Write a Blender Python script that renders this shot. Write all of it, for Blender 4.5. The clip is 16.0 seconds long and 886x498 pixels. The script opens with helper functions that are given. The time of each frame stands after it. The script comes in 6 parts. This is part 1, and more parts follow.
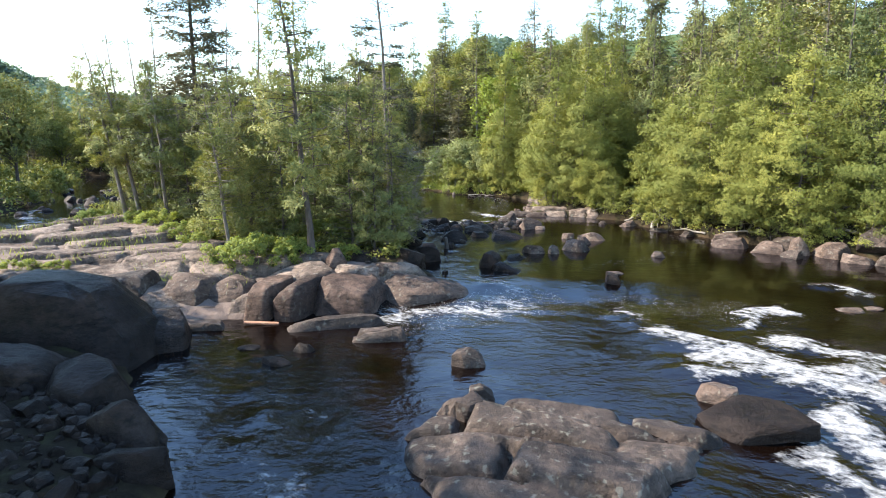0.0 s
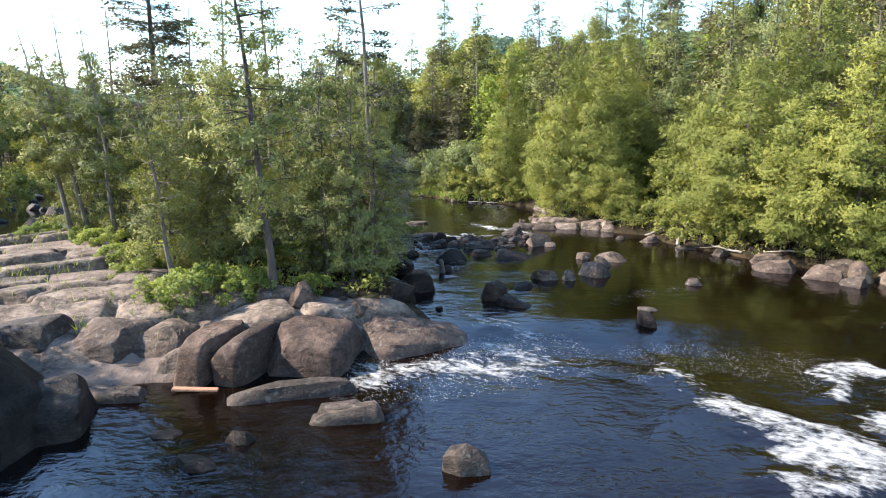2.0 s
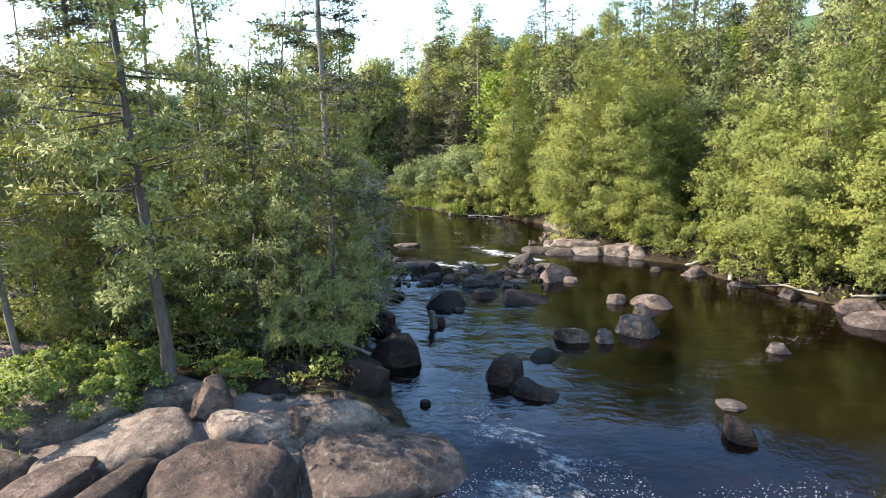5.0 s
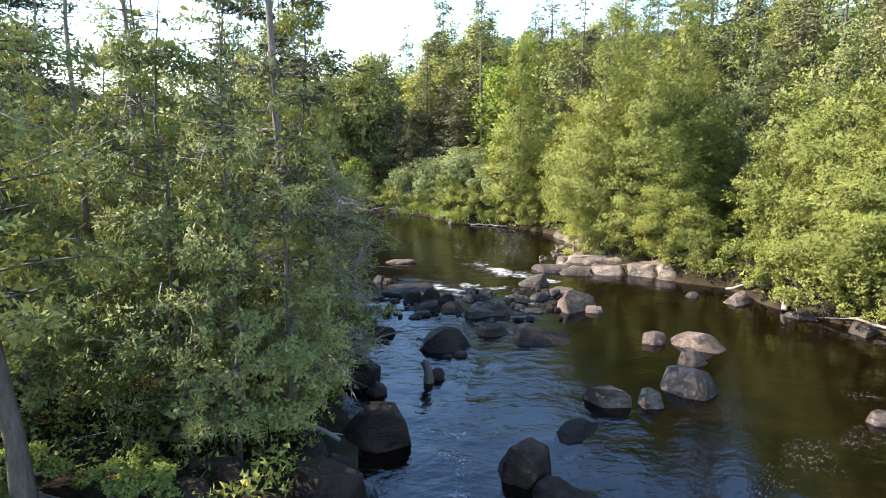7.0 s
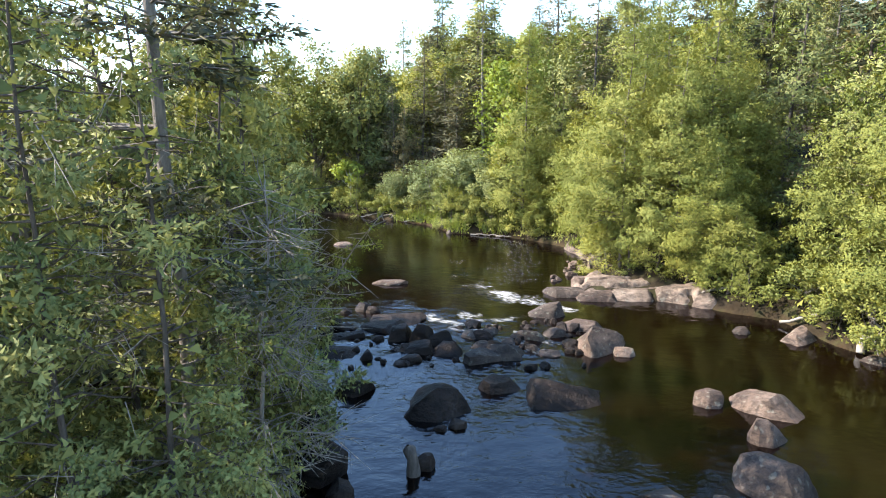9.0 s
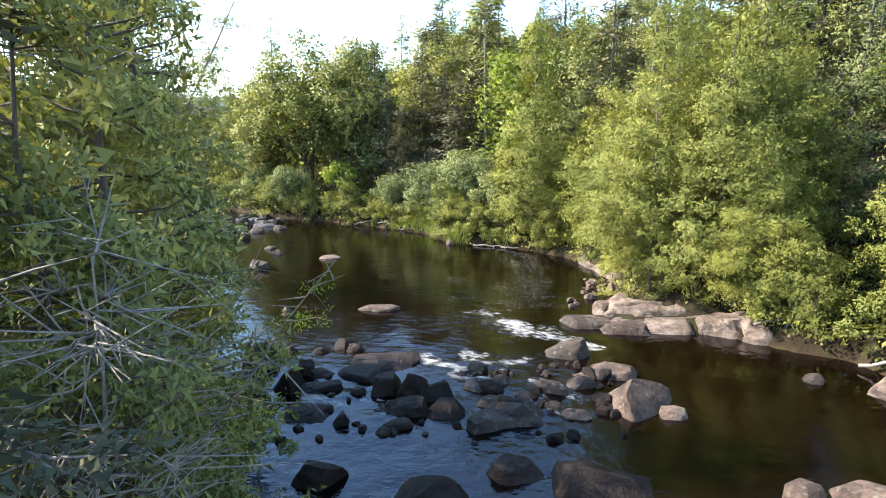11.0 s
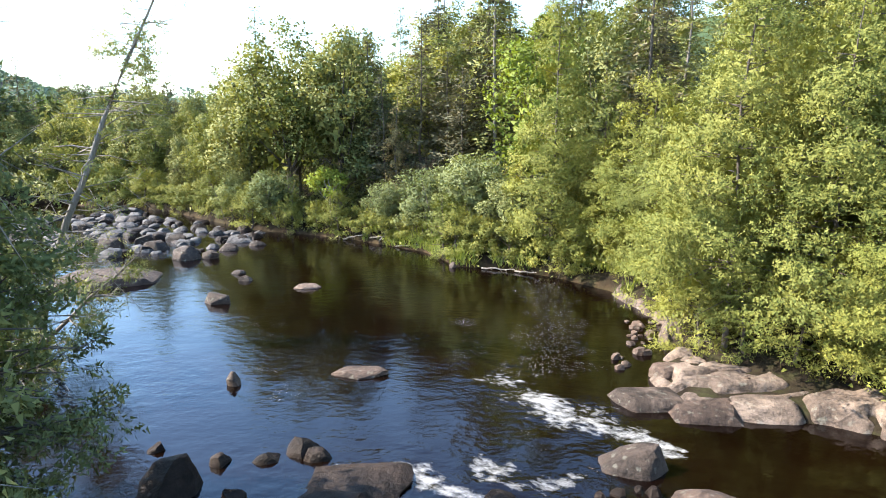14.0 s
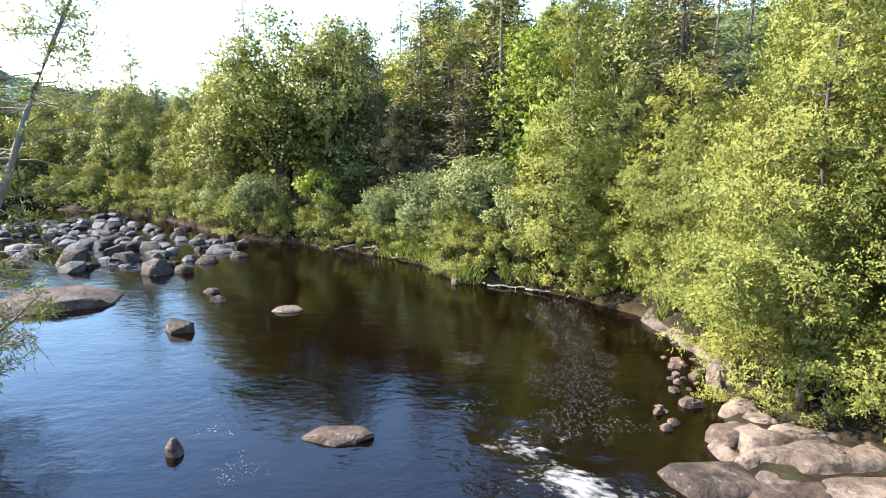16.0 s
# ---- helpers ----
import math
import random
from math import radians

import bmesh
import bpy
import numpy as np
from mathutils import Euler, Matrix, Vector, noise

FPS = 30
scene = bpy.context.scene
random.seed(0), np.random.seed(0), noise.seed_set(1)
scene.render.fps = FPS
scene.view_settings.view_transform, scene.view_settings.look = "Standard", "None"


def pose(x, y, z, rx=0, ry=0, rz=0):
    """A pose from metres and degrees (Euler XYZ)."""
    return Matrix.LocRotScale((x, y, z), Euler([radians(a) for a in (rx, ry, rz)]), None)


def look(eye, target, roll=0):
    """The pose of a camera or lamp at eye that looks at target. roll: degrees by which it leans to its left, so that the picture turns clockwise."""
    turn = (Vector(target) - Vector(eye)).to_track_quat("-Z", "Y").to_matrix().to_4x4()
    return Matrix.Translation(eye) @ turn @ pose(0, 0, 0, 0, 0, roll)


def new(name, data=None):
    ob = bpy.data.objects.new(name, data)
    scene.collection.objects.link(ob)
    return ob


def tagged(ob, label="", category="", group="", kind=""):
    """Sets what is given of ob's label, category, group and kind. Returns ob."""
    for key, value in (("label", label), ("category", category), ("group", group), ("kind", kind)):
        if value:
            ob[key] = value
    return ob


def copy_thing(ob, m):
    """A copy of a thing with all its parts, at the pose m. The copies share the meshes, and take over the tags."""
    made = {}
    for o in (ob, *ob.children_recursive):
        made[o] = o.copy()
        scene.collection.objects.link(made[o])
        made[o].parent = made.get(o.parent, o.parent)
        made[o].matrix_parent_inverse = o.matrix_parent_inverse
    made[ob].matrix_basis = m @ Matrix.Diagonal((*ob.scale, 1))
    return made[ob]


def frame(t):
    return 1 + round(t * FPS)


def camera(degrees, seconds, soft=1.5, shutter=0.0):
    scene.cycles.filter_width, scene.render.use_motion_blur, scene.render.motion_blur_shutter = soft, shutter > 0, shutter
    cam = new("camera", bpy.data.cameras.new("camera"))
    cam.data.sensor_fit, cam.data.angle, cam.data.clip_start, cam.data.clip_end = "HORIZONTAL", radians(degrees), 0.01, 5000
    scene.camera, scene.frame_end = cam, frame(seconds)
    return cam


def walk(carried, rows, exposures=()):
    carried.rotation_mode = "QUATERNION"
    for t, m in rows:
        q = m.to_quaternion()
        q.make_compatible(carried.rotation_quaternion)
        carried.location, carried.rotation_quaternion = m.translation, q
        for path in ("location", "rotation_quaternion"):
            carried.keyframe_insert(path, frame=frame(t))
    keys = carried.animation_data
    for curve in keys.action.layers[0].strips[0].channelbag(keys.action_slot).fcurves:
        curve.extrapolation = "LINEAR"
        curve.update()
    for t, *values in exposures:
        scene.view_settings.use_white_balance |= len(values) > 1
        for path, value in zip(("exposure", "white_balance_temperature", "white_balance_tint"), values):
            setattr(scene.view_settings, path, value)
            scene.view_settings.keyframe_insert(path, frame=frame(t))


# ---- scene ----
import collections

cam = camera(73.7, 16.0, 1.0)
EYE, TILT, STRETCH, METRES = 5.1, -10.5, 1.277, 23.0
ROWS = [
    (0.0, 0.0, 0.0, 0.0, 0.0, 0.0, -0.0),
    (0.5, 0.0032, 0.0329, 0.0091, 0.02, 0.01, -0.01),
    (1.0, 0.0056, 0.0679, 0.0189, 0.05, 0.02, -0.0),
    (1.5, 0.0072, 0.1005, 0.0291, 0.05, -0.0, -0.02),
    (2.0, 0.0092, 0.1352, 0.0401, 0.08, 0.02, -0.02),
    (2.5, 0.0115, 0.1679, 0.0509, 0.08, 0.03, -0.04),
    (3.0, 0.0147, 0.2019, 0.0615, 0.09, 0.05, -0.05),
    (3.5, 0.0165, 0.2332, 0.0708, 0.07, 0.07, -0.07),
    (4.0, 0.0174, 0.2661, 0.081, 0.04, 0.08, -0.08),
    (6.5, 0.0214, 0.4208, 0.1217, 0.08, 0.22, -0.11),
    (7.0, 0.0215, 0.4533, 0.1303, 0.08, 0.24, -0.12),
    (7.5, 0.0226, 0.4838, 0.1384, 0.09, 0.27, -0.13),
    (8.0, 0.0244, 0.5156, 0.1459, 0.11, 0.28, -0.16),
    (8.5, 0.0261, 0.5461, 0.1532, 0.13, 0.31, -0.18),
    (9.0, 0.0283, 0.5775, 0.1615, 0.11, 0.28, -0.2),
    (11.5, 0.0312, 0.722, 0.1958, 0.22, 0.37, -0.14),
    (12.0, 0.0314, 0.7515, 0.2031, 0.28, 0.37, -0.16),
    (12.5, 0.0301, 0.7779, 0.2109, 0.29, 0.38, -0.18),
    (13.0, 0.0293, 0.8082, 0.2195, 0.34, 0.4, -0.16),
    (13.5, 0.0291, 0.8338, 0.2262, 0.36, 0.41, -0.2),
    (14.0, 0.0284, 0.8624, 0.2342, 0.38, 0.43, -0.22),
    (14.5, 0.0281, 0.8874, 0.2413, 0.41, 0.46, -0.23),
    (15.0, 0.0273, 0.9139, 0.2482, 0.44, 0.45, -0.22),
    (15.5, 0.0275, 0.9386, 0.2534, 0.52, 0.48, -0.22),
    (16.0, 0.0287, 0.9644, 0.2591, 0.58, 0.46, -0.23),
]
EXPOSURES = [(0.0, 1.85), (4.0, 1.88), (7.0, 2.05), (12.0, 2.08), (16.0, 2.1)]
walk(cam, [(t, pose(0, 0, EYE, TILT) @ pose(METRES * x, METRES * STRETCH * y, METRES * z, 90 + pitch / STRETCH, roll, yaw / STRETCH)) for t, x, y, z, yaw, pitch, roll in ROWS], EXPOSURES)


# ---- world, sun, exposure ----
SUN_TO = Vector((-0.755, 0.06, 0.63)).normalized()
world = bpy.data.worlds.new("sky")
scene.world = world
world.use_nodes = True
_n = world.node_tree.nodes
_sky = _n.new("ShaderNodeTexSky")
_sky.sky_type = "NISHITA"
_sky.sun_disc = False
_sky.sun_elevation = math.asin(SUN_TO.z)
_sky.sun_rotation = math.atan2(SUN_TO.x, SUN_TO.y)
_sky.air_density, _sky.dust_density, _sky.ozone_density = 1.5, 0.15, 5.0
world.node_tree.links.new(_sky.outputs[0], _n["Background"].inputs[0])
_n["Background"].inputs[1].default_value = 0.15
sun = new("sun", bpy.data.lights.new("sun", "SUN"))
sun.data.energy, sun.data.angle, sun.data.color = 5.0, radians(0.6), (1.0, 0.90, 0.78)
sun.matrix_world = look(SUN_TO * 50, (0, 0, 0))


# ---- materials ----
class Nodes:
    """A small builder of node materials."""

    def __init__(self, name):
        self.mat = bpy.data.materials.new(name)
        self.mat.use_nodes = True
        self.tree = self.mat.node_tree
        self.bsdf = self.tree.nodes["Principled BSDF"]
        self.out = self.tree.nodes["Material Output"]

    def add(self, kind, **inputs):
        node = self.tree.nodes.new(kind)
        for key, value in inputs.items():
            self.put(node, key.replace("_", " "), value)
        return node

    def put(self, node, key, value):
        sock = node.inputs[int(key) if key.isdigit() else key]
        if isinstance(value, bpy.types.NodeSocket):
            self.tree.links.new(value, sock)
        else:
            sock.default_value = value

    def noise(self, scale, detail=4.0, rough=0.55, vector=None, stretch=None):
        if stretch:
            m = self.add("ShaderNodeMapping")
            self.tree.links.new(vector or self.coords("Object"), m.inputs[0])
            m.inputs["Scale"].default_value = stretch
            vector = m.outputs[0]
        n = self.add("ShaderNodeTexNoise", Scale=scale, Detail=detail, Roughness=rough)
        if vector:
            self.tree.links.new(vector, n.inputs["Vector"])
        return n.outputs[0]

    def coords(self, which="Object"):
        return self.add("ShaderNodeTexCoord").outputs[which]

    def world_place(self):
        return self.add("ShaderNodeNewGeometry").outputs["Position"]

    def ramp(self, fac, stops):
        r = self.add("ShaderNodeValToRGB")
        self.tree.links.new(fac, r.inputs[0])
        el = r.color_ramp.elements
        while len(el) < len(stops):
            el.new(0.5)
        for e, (p, c) in zip(el, stops):
            e.position = p
            e.color = c if len(c) == 4 else (*c, 1)
        return r.outputs[0]

    def mix(self, fac, a, b, blend="MIX"):
        m = self.tree.nodes.new("ShaderNodeMix")
        m.data_type, m.blend_type = "RGBA", blend
        for sock, v in ((m.inputs[0], fac), (m.inputs[6], a), (m.inputs[7], b)):
            if isinstance(v, bpy.types.NodeSocket):
                self.tree.links.new(v, sock)
            else:
                sock.default_value = v if not isinstance(v, tuple) or len(v) == 4 else (*v, 1)
        return m.outputs[2]

    def math(self, op, a, b=0.0, clamp=False):
        m = self.tree.nodes.new("ShaderNodeMath")
        m.operation, m.use_clamp = op, clamp
        for sock, v in zip(m.inputs, (a, b)):
            if isinstance(v, bpy.types.NodeSocket):
                self.tree.links.new(v, sock)
            else:
                sock.default_value = v
        return m.outputs[0]

    def bump(self, height, strength=0.5, distance=0.02, normal=None):
        b = self.add("ShaderNodeBump", Height=height, Strength=strength, Distance=distance)
        if normal:
            self.tree.links.new(normal, b.inputs["Normal"])
        return b.outputs[0]


def rock_material(name, dark, mid, light, rough=0.75, lichen=0.0, spec=0.35):
    k = Nodes(name)
    place = k.world_place()
    big = k.noise(0.9, 5, 0.6, place)
    col = k.ramp(big, [(0.30, dark), (0.52, mid), (0.74, light)])
    grain = k.noise(38, 6, 0.7, place)
    col = k.mix(0.55, col, k.ramp(grain, [(0.32, (0.45, 0.42, 0.40)), (0.55, (1, 1, 1)), (0.72, (1.25, 1.2, 1.15))]), "MULTIPLY")
    streak = k.noise(2.2, 7, 0.68, place, (1.0, 1.0, 3.0))
    col = k.mix(k.ramp(streak, [(0.50, (0, 0, 0)), (0.62, (0.75, 0.75, 0.75))]), col, (dark[0] * 0.5, dark[1] * 0.5, dark[2] * 0.5))
    blotch = k.noise(5.5, 8, 0.72, place)
    col = k.mix(0.8, col, k.ramp(blotch, [(0.36, (0.55, 0.53, 0.52)), (0.5, (1, 1, 1)), (0.64, (1.35, 1.3, 1.25))]), "MULTIPLY")
    if lichen:
        spots = k.noise(7, 3, 0.5, place)
        col = k.mix(k.ramp(spots, [(0.60, (0, 0, 0)), (0.68, (lichen, lichen, lichen))]), col, (0.30, 0.31, 0.26))
    rnd = k.add("ShaderNodeObjectInfo").outputs["Random"]
    col = k.mix(1.0, col, k.ramp(rnd, [(0.0, (0.78, 0.76, 0.76)), (1.0, (1.2, 1.17, 1.13))]), "MULTIPLY")
    k.put(k.bsdf, "Base Color", col)
    k.put(k.bsdf, "Roughness", rough)
    k.put(k.bsdf, "Specular IOR Level", spec)
    n1 = k.bump(k.noise(2.6, 9, 0.66, place), 0.9, 0.14)
    n2 = k.bump(k.noise(11, 6, 0.6, place, (1.0, 1.0, 2.2)), 0.6, 0.03, n1)
    k.put(k.bsdf, "Normal", k.bump(grain, 0.55, 0.014, n2))
    return k.mat


ROCK_PINK = rock_material("pink_granite", (0.042, 0.030, 0.024), (0.098, 0.071, 0.056), (0.182, 0.140, 0.114), 0.78, 0.25, 0.25)
ROCK_PALE = rock_material("pale_pink_granite", (0.058, 0.045, 0.038), (0.152, 0.120, 0.098), (0.25, 0.205, 0.172), 0.8, 0.25, 0.2)
ROCK_GREY = rock_material("grey_granite", (0.022, 0.017, 0.014), (0.058, 0.044, 0.036), (0.118, 0.093, 0.078), 0.72, 0.25, 0.25)
ROCK_RED = rock_material("red_granite", (0.040, 0.026, 0.020), (0.086, 0.057, 0.044), (0.145, 0.103, 0.082), 0.78, 0.15, 0.25)
ROCK_STONE = rock_material("cool_grey_stone", (0.034, 0.034, 0.036), (0.078, 0.077, 0.079), (0.15, 0.148, 0.148), 0.7, 0.2)
# wet stone, with tree shade of weir and near shore darkened into it
ROCK_WET_SHADED = rock_material("wet_shaded_stone", (0.010, 0.0075, 0.006), (0.023, 0.017, 0.014), (0.050, 0.038, 0.031), 0.5, 0.0, 0.12)


def leaf_material(name, shade, mid, bright, gloss=0.45, through_light=0.17):
    k = Nodes(name)
    info = k.add("ShaderNodeNewGeometry").outputs["Random Per Island"]
    col = k.ramp(info, [(0.0, shade), (0.45, mid), (1.0, bright)])
    patch = k.noise(0.55, 3, 0.5, k.world_place())
    col = k.mix(1.0, col, k.ramp(patch, [(0.32, (0.72, 0.78, 0.72)), (0.68, (1.22, 1.16, 1.05))]), "MULTIPLY")
    rnd = k.add("ShaderNodeObjectInfo").outputs["Random"]
    col = k.mix(1.0, col, k.ramp(rnd, [(0.0, (0.58, 0.68, 0.70)), (0.5, (0.94, 0.98, 0.96)), (1.0, (1.06, 1.10, 1.0))]), "MULTIPLY")
    k.put(k.bsdf, "Base Color", col)
    k.put(k.bsdf, "Roughness", gloss + 0.2)
    k.put(k.bsdf, "Specular IOR Level", 0.12)
    tr = k.add("ShaderNodeBsdfTranslucent")
    k.tree.links.new(k.mix(1.0, col, (1.25, 1.2, 0.55), "MULTIPLY"), tr.inputs[0])
    mixs = k.add("ShaderNodeMixShader")
    mixs.inputs[0].default_value = through_light
    k.tree.links.new(k.bsdf.outputs[0], mixs.inputs[1])
    k.tree.links.new(tr.outputs[0], mixs.inputs[2])
    k.tree.links.new(mixs.outputs[0], k.out.inputs[0])
    return k.mat


LEAF_CEDAR = leaf_material("cedar_foliage", (0.131, 0.141, 0.037), (0.174, 0.178, 0.045), (0.218, 0.214, 0.060))
LEAF_CEDAR_DARK = leaf_material("shaded_cedar_foliage", (0.126, 0.140, 0.057), (0.183, 0.189, 0.076), (0.264, 0.250, 0.100))
LEAF_SPRUCE = leaf_material("spruce_needles", (0.077, 0.076, 0.051), (0.109, 0.100, 0.066), (0.153, 0.128, 0.081), 0.5, 0.15)
LEAF_BROAD = leaf_material("broad_leaves", (0.118, 0.130, 0.040), (0.167, 0.174, 0.051), (0.234, 0.224, 0.067), 0.4, 0.25)
LEAF_WILLOW = leaf_material("willow_leaves", (0.143, 0.160, 0.079), (0.191, 0.209, 0.102), (0.247, 0.261, 0.132), 0.55, 0.25)
LEAF_LIME = leaf_material("bright_young_leaves", (0.131, 0.169, 0.034), (0.175, 0.217, 0.044), (0.222, 0.259, 0.059), 0.4, 0.32)
LEAF_BROWN = leaf_material("browning_foliage", (0.179, 0.139, 0.076), (0.252, 0.189, 0.096), (0.337, 0.251, 0.128), 0.5, 0.25)
# distance haze is mixed into this leaf colour as a pale blue tint
LEAF_FAR = leaf_material("haze_tinted_far_foliage", (0.102, 0.153, 0.155), (0.129, 0.183, 0.181), (0.156, 0.212, 0.208), 0.7, 0.25)
GRASS = leaf_material("bank_grass", (0.115, 0.153, 0.048), (0.184, 0.221, 0.066), (0.278, 0.299, 0.106), 0.45, 0.4)


def bark_material(name, dark, light):
    k = Nodes(name)
    n = k.noise(6, 6, 0.65, k.coords("Object"), (3, 3, 0.6))
    k.put(k.bsdf, "Base Color", k.ramp(n, [(0.3, dark), (0.7, light)]))
    k.put(k.bsdf, "Roughness", 0.9)
    k.put(k.bsdf, "Normal", k.bump(n, 0.7, 0.03))
    return k.mat


BARK = bark_material("grey_bark", (0.07, 0.058, 0.048), (0.20, 0.175, 0.15))
BARK_DARK = bark_material("dark_bark", (0.035, 0.028, 0.022), (0.11, 0.09, 0.075))
BARK_PALE = bark_material("bleached_wood", (0.12, 0.105, 0.09), (0.27, 0.245, 0.21))
BARK_BIRCH = bark_material("pale_birch_bark", (0.16, 0.14, 0.12), (0.45, 0.42, 0.37))


def ground_material():
    k = Nodes("forest_floor_and_bedrock")
    place = k.world_place()
    big = k.noise(0.7, 6, 0.6, place)
    grain = k.noise(30, 6, 0.7, place)
    rock = k.ramp(big, [(0.3, (0.075, 0.058, 0.049)), (0.52, (0.165, 0.128, 0.108)), (0.72, (0.24, 0.195, 0.17))])
    rock = k.mix(0.5, rock, k.ramp(grain, [(0.32, (0.5, 0.47, 0.45)), (0.6, (1, 1, 1))]), "MULTIPLY")
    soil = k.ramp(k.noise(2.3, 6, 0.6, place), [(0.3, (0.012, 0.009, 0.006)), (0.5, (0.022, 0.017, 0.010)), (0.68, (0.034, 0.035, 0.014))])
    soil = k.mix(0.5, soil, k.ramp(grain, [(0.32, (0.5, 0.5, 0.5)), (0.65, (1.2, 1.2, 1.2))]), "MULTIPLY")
    bed = k.ramp(big, [(0.35, (0.030, 0.019, 0.010)), (0.65, (0.085, 0.055, 0.028))])
    a = k.add("ShaderNodeAttribute")
    a.attribute_name = "cover"
    sep = k.add("ShaderNodeSeparateColor")
    k.tree.links.new(a.outputs["Color"], sep.inputs[0])
    edge = k.math("ADD", sep.outputs[0], k.math("MULTIPLY", k.math("SUBTRACT", k.noise(1.6, 5, 0.6, place), 0.5), 0.9))
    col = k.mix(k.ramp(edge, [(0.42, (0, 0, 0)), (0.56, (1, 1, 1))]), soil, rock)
    col = k.mix(sep.outputs[2], col, k.ramp(k.noise(0.12, 6, 0.7, place), [(0.35, (0.025, 0.045, 0.018)), (0.65, (0.07, 0.10, 0.035))]))
    col = k.mix(sep.outputs[1], col, bed)
    k.put(k.bsdf, "Base Color", col)
    k.put(k.bsdf, "Roughness", 0.9)
    k.put(k.bsdf, "Specular IOR Level", 0.1)
    n1 = k.bump(k.noise(2.2, 8, 0.62, place), 0.8, 0.16)
    k.put(k.bsdf, "Normal", k.bump(grain, 0.5, 0.02, n1))
    return k.mat


def water_material():
    k = Nodes("tea_brown_river_water")
    place = k.world_place()
    a = k.add("ShaderNodeAttribute")
    a.attribute_name = "flow"
    sep = k.add("ShaderNodeSeparateColor")
    k.tree.links.new(a.outputs["Color"], sep.inputs[0])
    foam, rough_water, fleck = sep.outputs[0], sep.outputs[1], sep.outputs[2]
    # ripples: long swell, chop, fine wrinkle
    swell = k.noise(0.8, 3, 0.5, place, (1.0, 1.25, 1.0))
    chop = k.noise(2.7, 4, 0.5, place, (1.0, 1.35, 1.0))
    fine = k.noise(9, 3, 0.5, place, (1.0, 1.3, 1.0))
    gusts = k.ramp(k.noise(0.30, 4, 0.6, place, (1.0, 1.5, 1.0)), [(0.38, (0.25, 0.25, 0.25)), (0.62, (1, 1, 1))])
    calm = k.math("ADD", k.math("MULTIPLY", k.math("MULTIPLY", rough_water, gusts), 0.62), 0.035)
    ns = k.add("ShaderNodeBump", Height=swell, Distance=0.2, Strength=calm)
    n1 = ns.outputs[0]
    nb = k.add("ShaderNodeBump", Height=chop, Distance=0.11, Strength=calm)
    k.tree.links.new(n1, nb.inputs["Normal"])
    nc = k.add("ShaderNodeBump", Height=fine, Distance=0.028, Strength=calm)
    k.tree.links.new(nb.outputs[0], nc.inputs["Normal"])
    normal = nc.outputs[0]
    # body: dark brown, partly clear
    body = k.add("ShaderNodeBsdfDiffuse")
    k.tree.links.new(k.ramp(k.noise(0.35, 3, 0.5, place), [(0.3, (0.0030, 0.0013, 0.0005)), (0.7, (0.0060, 0.0027, 0.0010))]), body.inputs[0])
    clear = k.add("ShaderNodeBsdfTransparent")
    clear.inputs[0].default_value = (0.085, 0.058, 0.034, 1)
    under = k.add("ShaderNodeMixShader")
    under.inputs[0].default_value = 0.30
    k.tree.links.new(body.outputs[0], under.inputs[1])
    k.tree.links.new(clear.outputs[0], under.inputs[2])
    gloss = k.add("ShaderNodeBsdfGlossy", Roughness=0.03)
    # blue put into the reflection colour, standing in for bluer sky light
    gloss.inputs[0].default_value = (0.86, 0.90, 1.0, 1)
    k.tree.links.new(normal, gloss.inputs["Normal"])
    fres = k.add("ShaderNodeFresnel", IOR=1.40)
    k.tree.links.new(normal, fres.inputs["Normal"])
    surf = k.add("ShaderNodeMixShader")
    k.tree.links.new(fres.outputs[0], surf.inputs[0])
    k.tree.links.new(under.outputs[0], surf.inputs[1])
    k.tree.links.new(gloss.outputs[0], surf.inputs[2])
    # foam: streaks along the current, and drifting flecks
    warp = k.mix(0.55, place, k.add("ShaderNodeTexNoise", Scale=1.5, Detail=4.0).outputs[1], "ADD")
    turn = k.add("ShaderNodeMapping")
    turn.inputs["Rotation"].default_value = (0, 0, radians(28))
    k.tree.links.new(warp, turn.inputs[0])
    broad = k.noise(1.2, 10, 0.62, turn.outputs[0], (0.7, 1.25, 1.0))
    streak = k.noise(5.0, 9, 0.72, turn.outputs[0], (0.8, 1.25, 1.0))
    froth = k.math("ADD", k.math("MULTIPLY", broad, 0.48), k.math("MULTIPLY", streak, 0.52))
    over = k.math("SUBTRACT", froth, k.math("SUBTRACT", 0.75, k.math("MULTIPLY", foam, 0.36)))
    white = k.math("MULTIPLY", over, 3.6, True)
    v = k.add("ShaderNodeTexVoronoi", Scale=18.0)
    k.tree.links.new(warp, v.inputs["Vector"])
    dots = k.ramp(v.outputs[0], [(0.12, (1, 1, 1)), (0.22, (0, 0, 0))])
    where = k.math("ADD", k.noise(0.8, 5, 0.65, place), k.math("MULTIPLY", k.math("SUBTRACT", fleck, 0.5), 0.9))
    dots = k.math("MULTIPLY", dots, k.ramp(where, [(0.52, (0, 0, 0)), (0.60, (1, 1, 1))]))
    white = k.math("MAXIMUM", white, k.math("MULTIPLY", dots, 0.75))
    foam_sh = k.add("ShaderNodeBsdfDiffuse")
    k.tree.links.new(k.ramp(streak, [(0.35, (0.36, 0.36, 0.35)), (0.62, (0.72, 0.72, 0.71))]), foam_sh.inputs[0])
    k.tree.links.new(k.bump(streak, 0.8, 0.10), foam_sh.inputs["Normal"])
    last = k.add("ShaderNodeMixShader")
    k.tree.links.new(white, last.inputs[0])
    k.tree.links.new(surf.outputs[0], last.inputs[1])
    k.tree.links.new(foam_sh.outputs[0], last.inputs[2])
